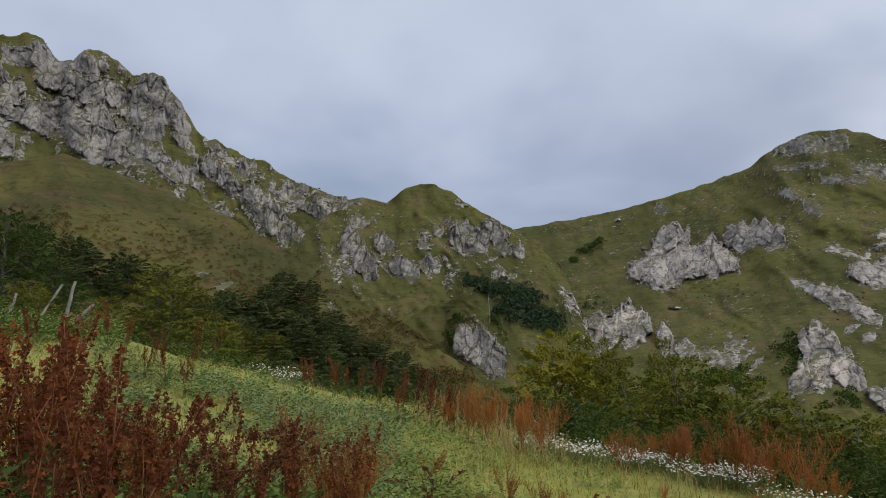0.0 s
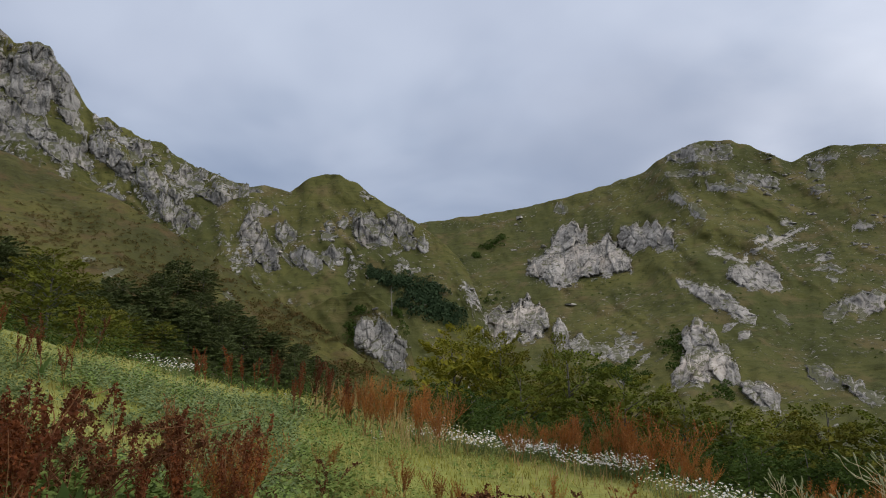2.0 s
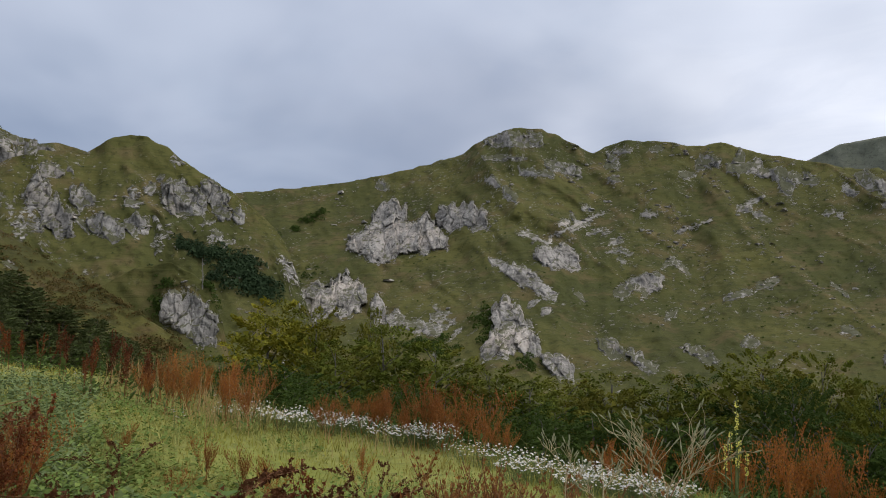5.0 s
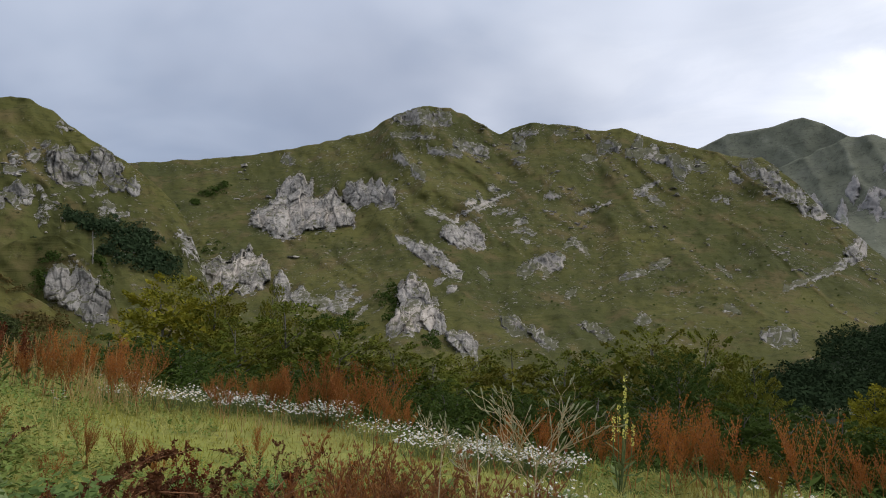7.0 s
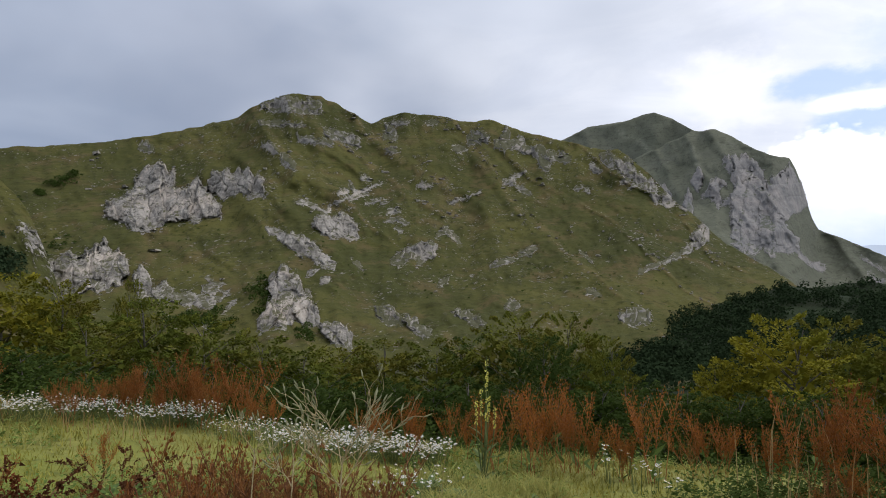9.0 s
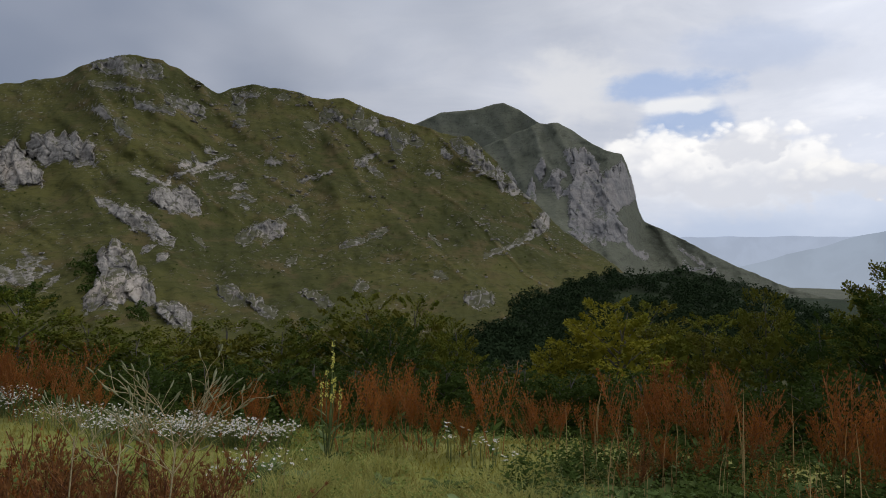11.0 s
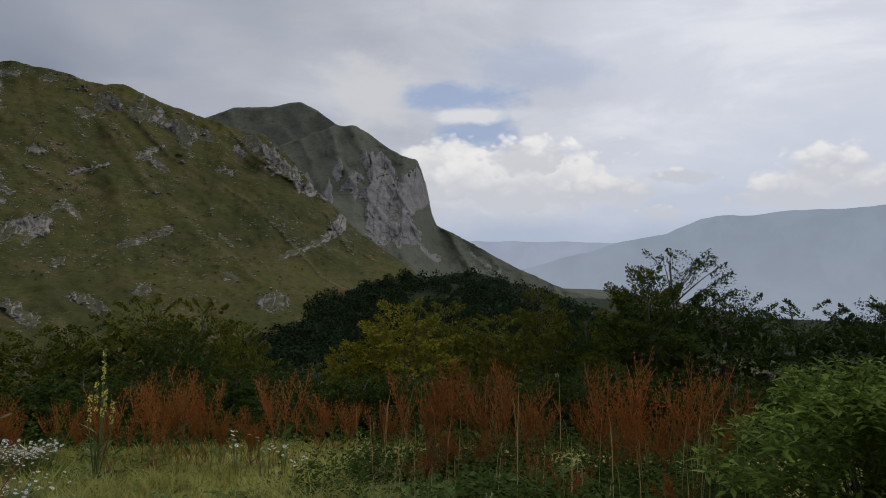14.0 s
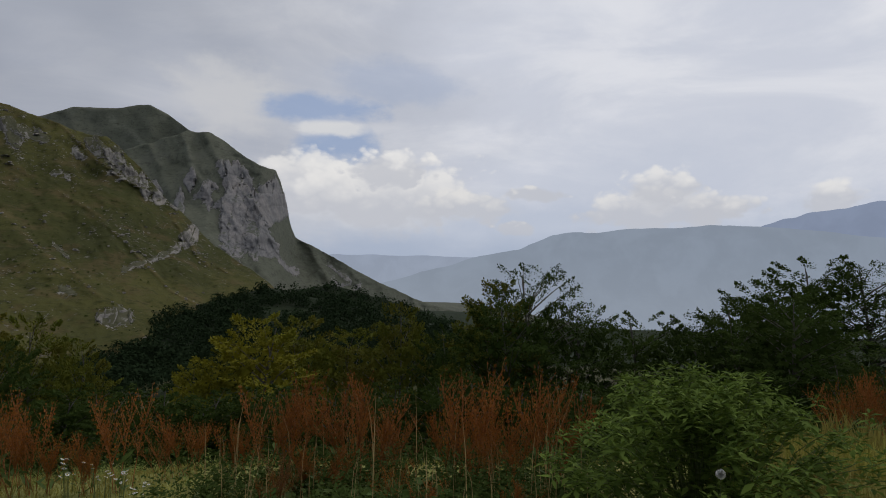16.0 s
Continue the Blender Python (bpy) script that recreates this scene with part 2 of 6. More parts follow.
def slope_material(name, grass_a, grass_b, grass_c, rock_a, rock_b, stony, grain, harsh=0.75, mossy=0.8, ragged=2.0):
    """Mountain pasture with limestone: the attribute 'rock' gives broken rock round the crags, 'rib' the stony crests of the ribs."""
    m, k = material(name)
    pos = place(k)
    x, y, z = k.split(pos)
    attr, rib = k.n("ShaderNodeAttribute"), k.n("ShaderNodeAttribute")
    attr.attribute_name, rib.attribute_name = "rock", "rib"
    big = k.noise(pos, 0.011 / grain, 5.0, 0.6)
    mid = k.noise(pos, 0.05 / grain, 6.0, 0.62)
    tuft = k.noise(pos, 0.24 / grain, 6.0, 0.75)
    grass = k.mix(k.step(big, 0.36, 0.64), grass_a, grass_b)
    grass = k.mix(k.math("MULTIPLY", k.step(mid, 0.50, 0.66), 0.7), grass, grass_c)
    grass = k.mix(k.math("MULTIPLY", k.step(mid, 0.46, 0.34), 0.35), grass, tuple(c * 0.72 for c in grass_a))
    # little sheep steps that follow the contour
    steps = k.noise(k.vec(k.math("MULTIPLY", x, 0.12), k.math("MULTIPLY", y, 0.12), z), 0.45 / grain, 4.0, 0.6, 0.6)
    grass = k.mix(k.math("MULTIPLY", k.step(steps, 0.52, 0.66), 0.35), grass, tuple(c * 0.55 for c in grass_a))
    grass = k.mix(k.math("MULTIPLY", k.step(tuft, 0.50, 0.64), 0.6), grass, tuple(c * 0.5 for c in grass_a))
    # tan earth on rib crests, lightened to stand in for their lit side
    dry = k.math("MULTIPLY", rib.outputs["Fac"], k.step(k.noise(pos, 0.09 / grain, 5.0, 0.7), 0.40, 0.60))
    grass = k.mix(k.math("MULTIPLY", dry, 0.75), grass, (grass_c[0] * 1.4, grass_c[1] * 1.42, grass_c[2] * 1.4))
    # limestone: pale faces, dark cracks that run down
    tall = k.vec(x, y, k.math("MULTIPLY", z, 0.30))
    crack = k.noise(tall, 0.40 / grain, 6.0, 0.65, 0.3)
    tone = k.noise(pos, 0.22 / grain, 5.0, 0.65)
    rock = k.mix(k.step(tone, 0.38, 0.62), rock_b, rock_a)
    rock = k.mix(k.math("MULTIPLY", k.step(crack, 0.46, 0.38), harsh), rock, tuple(c * 0.35 for c in rock_b))
    flat = k.vec(k.math("MULTIPLY", x, 0.45), k.math("MULTIPLY", y, 0.45), k.math("MULTIPLY", z, 1.3))
    moss = k.math("MULTIPLY", k.step(k.noise(flat, 0.16 / grain, 6.0, 0.72, 0.5), 0.52, 0.57), mossy)
    rock = k.mix(moss, rock, grass_a)
    # loose stones in the pasture, in patches and along the ribs
    patch = k.math("MAXIMUM", k.math("MULTIPLY", k.step(k.noise(pos, 0.020 / grain, 4.0, 0.6), 0.45, 0.57), 0.75), k.math("MULTIPLY", rib.outputs["Fac"], 0.9))
    stones = k.step(k.noise(pos, 0.36 / grain, 4.0, 0.7, 0.2), 0.585, 0.625)
    loose = k.math("MULTIPLY", k.math("MULTIPLY", patch, stones), stony)
    broken = k.noise(tall, 0.36 / grain, 7.0, 0.75, 0.3)
    edge = k.math("ADD", attr.outputs["Fac"], k.math("MULTIPLY", k.math("SUBTRACT", broken, 0.5), ragged))
    share = k.math("MAXIMUM", k.step(edge, 0.52, 0.58), loose)
    colour = k.mix(share, grass, rock)
    relief = k.math("ADD", k.math("MULTIPLY", k.math("ADD", crack, tone), share), k.math("MULTIPLY", k.math("ADD", tuft, steps), 0.5))
    finish(k, colour, 0.95, relief, 1.0 * grain, gloss=0.1)
    return m


def crag_material(name, pale, dark, turf, grain, soil, streaky=0.5, bleach=0.45):
    """Bare limestone: pale and dark faces, painted dark fissures, bedding, fresh pinkish scars, turf on whatever lies
    level.
    """
    m, k = material(name)
    pos = place(k)
    x, y, z = k.split(pos)
    tall = k.vec(x, y, k.math("MULTIPLY", z, 0.13))
    up = k.split(k.n("ShaderNodeNewGeometry").outputs["Normal"])[2]
    big = k.noise(pos, 0.07 / grain, 4.0, 0.6)
    grit = k.noise(pos, 0.45 / grain, 5.0, 0.7)
    streak = k.noise(tall, 0.30 / grain, 6.0, 0.68, 0.3)
    bed = k.noise(k.vec(k.math("MULTIPLY", x, 0.10), k.math("MULTIPLY", y, 0.10), z), 0.50 / grain, 4.0, 0.6, 0.3)
    tone = k.math("ADD", k.math("MULTIPLY", big, 0.40), k.math("ADD", k.math("MULTIPLY", grit, 0.30), k.math("MULTIPLY", streak, 0.30)))
    col = k.mix(k.step(tone, 0.41, 0.60), dark, pale)
    scar = k.step(k.noise(tall, 0.045 / grain, 4.0, 0.55), 0.50, 0.64)
    col = k.mix(k.math("MULTIPLY", scar, bleach), col, (pale[0] * 1.42, pale[1] * 1.33, pale[2] * 1.25))
    col = k.mix(k.math("MULTIPLY", k.step(bed, 0.43, 0.35), streaky * 0.6), col, tuple(c * 0.5 for c in dark))
    # streaks darken the colour as shade in upright fissures would
    col = k.mix(k.math("MULTIPLY", k.step(streak, 0.455, 0.37), streaky), col, tuple(c * 0.36 for c in dark))
    lie = k.math("ADD", up, k.math("MULTIPLY", k.math("SUBTRACT", k.noise(pos, 0.20 / grain, 5.0, 0.65), 0.5), 0.9))
    col = k.mix(k.math("MULTIPLY", k.step(lie, soil, soil + 0.12), 0.8), col, turf)
    finish(k, col, 0.95, k.math("ADD", k.math("MULTIPLY", grit, 0.65), k.math("ADD", streak, k.math("MULTIPLY", bed, 0.4))), 0.5 * grain, gloss=0.08)
    return m


CRAG = crag_material("limestone", (0.355, 0.330, 0.300), (0.150, 0.140, 0.124), (0.066, 0.067, 0.025), 1.0, 0.84, 0.7, 0.5)
STONE = crag_material("loose_limestone", (0.42, 0.39, 0.352), (0.26, 0.242, 0.216), (0.075, 0.072, 0.028), 1.0, 3.0, 0.2, 0.2)
GREY_CRAG = crag_material("grey_limestone", (0.290, 0.274, 0.250), (0.130, 0.122, 0.110), (0.062, 0.064, 0.024), 1.0, 0.57, 0.5, 0.35)
BARE_CRAG = crag_material("bare_grey_limestone", (0.310, 0.291, 0.264), (0.140, 0.131, 0.117), (0.064, 0.066, 0.025), 1.0, 0.74, 0.55, 0.4)
LEDGE = crag_material("bedding_ledge", (0.345, 0.322, 0.290), (0.150, 0.141, 0.122), (0.066, 0.067, 0.025), 0.8, 1.0, 0.4, 0.3)
# low contrast and a lifted turf tone: haze put into the colours
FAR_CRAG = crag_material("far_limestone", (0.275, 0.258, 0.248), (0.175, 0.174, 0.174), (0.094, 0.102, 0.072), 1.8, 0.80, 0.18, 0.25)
PASTURE = slope_material("alpine_pasture", (0.058, 0.062, 0.019), (0.097, 0.093, 0.027), (0.114, 0.086, 0.039),
                         (0.37, 0.348, 0.318), (0.155, 0.146, 0.132), 0.9, 1.0)
SPUR_GRASS = slope_material("spur_grass", (0.050, 0.050, 0.016), (0.092, 0.084, 0.022), (0.092, 0.058, 0.028),
                            (0.30, 0.28, 0.25), (0.12, 0.11, 0.10), 0.25, 0.42)
# far pasture lifted and greyed by hand: haze is in its base colours
HAZED_SLOPE = slope_material("hazed_slope", (0.110, 0.118, 0.088), (0.130, 0.136, 0.100), (0.124, 0.128, 0.100),
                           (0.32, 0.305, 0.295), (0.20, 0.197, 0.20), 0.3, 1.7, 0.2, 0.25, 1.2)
# near black: the shade between the crowns is put into the floor's colour
SHADE_FLOOR = slope_material("forest_floor_shade", (0.018, 0.028, 0.012), (0.022, 0.034, 0.014), (0.016, 0.022, 0.010),
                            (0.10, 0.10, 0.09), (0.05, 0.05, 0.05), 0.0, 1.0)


def meadow_material():
    m, k = material("meadow_turf")
    pos = place(k)
    a = k.noise(pos, 0.5, 5.0, 0.6)
    b = k.noise(pos, 6.0, 5.0, 0.7)
    far = k.noise(pos, 0.02, 4.0, 0.6)
    c = k.mix(k.step(a, 0.35, 0.65), (0.185, 0.200, 0.040), (0.250, 0.245, 0.068))
    c = k.mix(k.math("MULTIPLY", k.step(b, 0.45, 0.7), 0.6), c, (0.07, 0.08, 0.022))
    c = k.mix(k.math("MULTIPLY", k.step(far, 0.45, 0.6), 0.3), c, (0.10, 0.085, 0.035))
    x, y, z = k.split(pos)
    off = k.math("SQRT", k.math("ADD", k.math("POWER", x, 2.0), k.math("POWER", y, 2.0)))
    bank = k.mix(k.step(a, 0.4, 0.6), (0.050, 0.056, 0.020), (0.072, 0.070, 0.026))
    c = k.mix(k.step(off, 13.0, 22.0), c, bank)
    finish(k, c, 0.9, b, 0.03, gloss=0.15)
    return m


def leaf_material(name, a, b, c=None, thin=0.2, rough=0.8, gloss=0.05):
    """Leaves that differ from leaf to leaf and from plant to plant."""
    m, k = material(name)
    island = k.n("ShaderNodeNewGeometry").outputs["Random Per Island"]
    plant = k.n("ShaderNodeObjectInfo").outputs["Random"]
    col = k.mix(k.math("ADD", 0.15, k.math("MULTIPLY", island, 0.7)), a, b)
    if c:
        far = k.noise(place(k), 0.45, 3.0, 0.6)
        col = k.mix(k.math("MULTIPLY", k.step(far, 0.42, 0.66), 0.8), col, c)
    col = k.mix(k.math("MULTIPLY", plant, 0.35), col, tuple(v * 0.55 for v in a))
    finish(k, col, rough, thin=thin, gloss=gloss)
    return m


def plain_material(name, a, b, scale=8.0, rough=0.8, height=0.01, metal=None):
    m, k = material(name)
    pos = k.n("ShaderNodeTexCoord").outputs["Object"]
    g = k.noise(pos, scale, 6.0, 0.65)
    col = k.mix(k.step(g, 0.35, 0.65), a, b)
    fine = k.noise(pos, scale * 7, 4.0, 0.7)
    col = k.mix(k.math("MULTIPLY", k.step(fine, 0.5, 0.75), 0.35), col, tuple(v * 0.5 for v in a))
    finish(k, col, rough, fine, height, gloss=0.2)
    return m


TURF = meadow_material()
BARK = plain_material("grey_bark", (0.10, 0.09, 0.075), (0.17, 0.155, 0.135), 3.0, 0.9, 0.03)
DEADWOOD = plain_material("weathered_wood", (0.16, 0.145, 0.125), (0.28, 0.26, 0.23), 5.0, 0.85, 0.01)
BEECH = leaf_material("beech_leaf", (0.060, 0.080, 0.012), (0.165, 0.186, 0.028), (0.185, 0.160, 0.026))
BEECH_GOLD = leaf_material("beech_leaf_yellowing", (0.165, 0.155, 0.016), (0.330, 0.290, 0.028), (0.150, 0.160, 0.020))
BEECH_DARK = leaf_material("beech_leaf_dark", (0.040, 0.068, 0.014), (0.072, 0.104, 0.022), thin=0.3)
BEECH_OLIVE = leaf_material("beech_leaf_olive", (0.105, 0.120, 0.017), (0.175, 0.180, 0.025), (0.15, 0.128, 0.024))
CONIFER_BLUE = leaf_material("dusky_leaf", (0.026, 0.045, 0.020), (0.040, 0.062, 0.028), thin=0.2)
BRACKEN = leaf_material("bracken_frond", (0.070, 0.062, 0.019), (0.135, 0.106, 0.036), (0.120, 0.070, 0.026))
DOCK_SEED = leaf_material("dock_seed", (0.105, 0.031, 0.014), (0.330, 0.105, 0.031), (0.075, 0.024, 0.013), 0.25, 0.8, 0.1)
DOCK_RUST = leaf_material("dock_seed_rust", (0.25, 0.082, 0.020), (0.72, 0.298, 0.064), (0.20, 0.075, 0.028), 0.35, 0.8, 0.1)
DOCK_BROWN = leaf_material("dock_seed_brown", (0.17, 0.070, 0.028), (0.46, 0.235, 0.090), (0.30, 0.130, 0.045), 0.35, 0.8, 0.1)
DUSKY = leaf_material("dusky_tree_leaf", (0.066, 0.086, 0.030), (0.118, 0.138, 0.050))
FOREST = leaf_material("forest_leaf", (0.026, 0.042, 0.020), (0.036, 0.056, 0.026), thin=0.15, gloss=0.0)
DOCK_DARK = leaf_material("dock_seed_dark", (0.075, 0.029, 0.013), (0.150, 0.060, 0.023), thin=0.15, rough=0.8, gloss=0.1)
DOCK_STEM = plain_material("dock_stem", (0.15, 0.055, 0.024), (0.26, 0.125, 0.052), 12.0, 0.7)
RUST_STEM = plain_material("rusty_dock_stem", (0.24, 0.085, 0.026), (0.42, 0.180, 0.055), 12.0, 0.7)
HERB = leaf_material("herb_leaf", (0.095, 0.150, 0.034), (0.250, 0.330, 0.090), (0.23, 0.25, 0.065))
HERB_PALE = leaf_material("pale_herb_leaf", (0.13, 0.185, 0.070), (0.34, 0.400, 0.190), (0.13, 0.17, 0.05))
DOCK_LEAF = leaf_material("dock_leaf", (0.085, 0.145, 0.038), (0.160, 0.230, 0.068), (0.12, 0.15, 0.040), 0.3, 0.65, 0.1)
GRASS = leaf_material("grass_blade", (0.175, 0.178, 0.029), (0.51, 0.465, 0.115), (0.33, 0.26, 0.09), 0.45)
GRASS_PALE = leaf_material("pale_grass", (0.29, 0.29, 0.080), (0.56, 0.53, 0.20), (0.30, 0.30, 0.09), 0.45)
GRASS_MOUND = leaf_material("soft_mound_grass", (0.38, 0.38, 0.110), (0.62, 0.59, 0.22), (0.44, 0.42, 0.13), 0.45)
STRAW = leaf_material("dry_grass", (0.40, 0.28, 0.12), (0.58, 0.44, 0.21), (0.36, 0.21, 0.09), 0.45, 0.7)
SHRUB = leaf_material("shrub_leaf", (0.064, 0.112, 0.020), (0.240, 0.330, 0.062), None, 0.28, 0.75, 0.08)
PETAL = leaf_material("white_petal", (0.72, 0.72, 0.70), (0.80, 0.80, 0.79), None, 0.3, 0.6)
DISC = plain_material("yellow_flower_disc", (0.50, 0.33, 0.03), (0.62, 0.45, 0.05), 40.0, 0.8)
YELLOW = leaf_material("yellow_blossom", (0.80, 0.74, 0.16), (0.86, 0.82, 0.28), None, 0.35, 0.6)
GREEN_STEM = plain_material("green_stem", (0.10, 0.14, 0.045), (0.16, 0.19, 0.07), 10.0, 0.7)
DRY_STEM = plain_material("dry_stem", (0.36, 0.285, 0.155), (0.50, 0.41, 0.24), 10.0, 0.75)
DRY_POD = leaf_material("seed_pod", (0.26, 0.27, 0.15), (0.36, 0.35, 0.21), None, 0.1, 0.7)
FLUFF = plain_material("seed_fluff", (0.76, 0.75, 0.72), (0.84, 0.83, 0.80), 30.0, 0.9)

# ================= the lie of the land =================
# the meadow's brow: bearing, height of the brow as an angle from the eye, distance, fall beyond it
BROW = np.array([(-180, -8, 14, .2), (-60, 3, 16, .05), (-32, 1.2, 15, .06), (-26, 0.9, 15, .08), (-20, -0.9, 14, .12), (-13, -2.5, 13.5, .16),
                 (-6, -4.2, 12.5, .28), (1, -5.6, 12, .36), (10, -8.0, 11, .42), (17, -9.2, 10.5, .42), (24, -10.7, 9.5, .42),
                 (31, -12.3, 8.8, .42), (40, -13.7, 8, .42), (47, -14.6, 7.6, .42), (55, -15.1, 7.2, .42), (78, -15.6, 6.8, .42),
                 (92, -15.2, 6.8, .42), (106, -12.8, 7.5, .34), (114, -11.3, 8.5, .25), (150, -9, 10, .2), (180, -8, 14, .2)])
VALLEY = -26.0


def land(x, y):
    """Height of the ground sheet."""
    x, y = np.broadcast_arrays(np.asarray(x, float), np.asarray(y, float))
    r, az = np.hypot(x, y), np.degrees(np.arctan2(x, y))
    el, rm, fall = (np.interp(az, BROW[:, 0], BROW[:, i]) for i in (1, 2, 3))
    crest = EYE + rm * np.tan(np.radians(el))
    t = np.clip(r / rm, 0, 1)
    near = crest * t ** np.where(crest > 0, 0.9, 1.25)
    d = np.maximum(r - rm, 0)
    z = near - fall * d * d / (d + 3.5)
    z = z + 0.07 * fbm(x * 0.55, y * 0.55, 3, 3) * smooth(r, 0.8, 3) + 0.5 * fbm(x * 0.06, y * 0.06, 3, 9) * smooth(r, 15, 60)
    deep = smooth(az, 62, 80) * smooth(az, 178, 150) * np.maximum(r - 260, 0) * 0.14
    return -deep + np.maximum(z, VALLEY + 1.5 * fbm(x * 0.01, y * 0.01, 3, 21) * smooth(r, 60, 200) * (r < 200))


def build_ground():
    az = np.concatenate([np.arange(-180, -40, 3.0), np.arange(-40, 120, 1.0), np.arange(120, 180, 3.0)])
    r = np.concatenate([[0.05], np.geomspace(0.4, 60, 150), np.geomspace(64, 4800, 60)])
    a, rr = np.meshgrid(az, r, indexing="ij")
    x, y = polar(a, rr)
    z = land(x, y)
    v = np.stack([x, y, z], -1).reshape(-1, 3)
    na, nr = a.shape
    i, j = np.meshgrid(np.arange(na), np.arange(nr - 1), indexing="ij")
    p, q = i * nr + j, ((i + 1) % na) * nr + j
    f = np.stack([p, p + 1, q + 1, q], -1).reshape(-1, 4)
    ob = part("ground", v, f, TURF, soft=True)
    return tagged(ob, "hillside meadow turf falling away into the valley", "ground", kind="structure")


build_ground()


FACES = {}


def facets(x, y, seed):
    """Broken rock: flat slabs with random slants, and the distance to the nearest break between slabs."""
    ix, iy = np.floor(x), np.floor(y)
    best, second = np.full(x.shape, 9.0), np.full(x.shape, 9.0)
    slab = np.zeros(x.shape)
    for ox in (-1, 0, 1):
        for oy in (-1, 0, 1):
            cx, cy = ix + ox, iy + oy
            dx, dy = x - cx - lattice(cx, cy, seed), y - cy - lattice(cx, cy, seed + 1)
            dist = np.hypot(dx, dy)
            height = (lattice(cx, cy, seed + 2) - 0.5) * 0.9 + dx * (lattice(cx, cy, seed + 3) - 0.5) * 1.6 + dy * (lattice(cx, cy, seed + 4) - 0.3) * 1.1
            near = dist < best
            second = np.where(near, best, np.minimum(second, dist))
            slab = np.where(near, height, slab)
            best = np.where(near, dist, best)
    return slab, second - best


def crag_field(a, e, crag, n, seed):
    """Above 0 inside a crag: an angular face under a few pinnacles, tapering to a ragged foot."""
    ca, ce, hw, hh, tilt = crag
    dice = np.random.default_rng(1000 * seed + n)
    u = (a - ca) / hw
    w = (e - ce - (a - ca) * math.tan(radians(np.clip(tilt, -60, 60)))) / hh
    if hw > 3.2 * hh:
        upper = 0.9 - 0.3 * np.abs(u) + 1.0 * (ridged(a * 2.1 + n, a * 0 + n, 3, seed + 60) - 0.62)
    else:
        main = dice.uniform(-0.35, 0.35)
        upper = 0.50 - 0.45 * np.abs(u)
        for c, top in ((main, 1.0), (main - dice.uniform(0.4, 0.8), dice.uniform(0.45, 0.85)), (main + dice.uniform(0.4, 0.8), dice.uniform(0.45, 0.85)), (dice.uniform(-0.8, 0.8), dice.uniform(0.4, 0.7))):
            left, right = dice.uniform(0.6, 1.3, 2)
            upper = np.maximum(upper, top - np.where(u < c, (c - u) * left, (u - c) * right))
    foot = dice.uniform(-0.4, 0.4)
    lower = -1.02 + dice.uniform(0.15, 0.6) * np.abs(u - foot) + 0.12 * fbm(a * 1.2 + n, a * 0 + 7.0 * n, 3, seed + 61)
    fld = np.minimum(np.minimum(upper - w, w - lower) * min(hh, 1.4) * 0.7, (1.1 - np.abs(u)) * min(hw, 1.5)) + 0.03
    calm = min(1.0, 2.2 * hh)
    if hw > 4.5 * hh:
        fld = fld - 0.10 * smooth(fbm(a * 2.6 + n, e * 2.6, 3, seed + 66), 0.0, 0.35) - 0.05 * np.abs(u)
    return fld + calm * (0.09 + 0.05 * min(hh, 1.2)) * fbm(a * 3.2, e * 2.4, 4, seed + 62 + n) - 0.12 * calm * smooth(fbm(a * 1.3, e * 2.4, 4, seed + 64 + n), 0.40, 0.7)


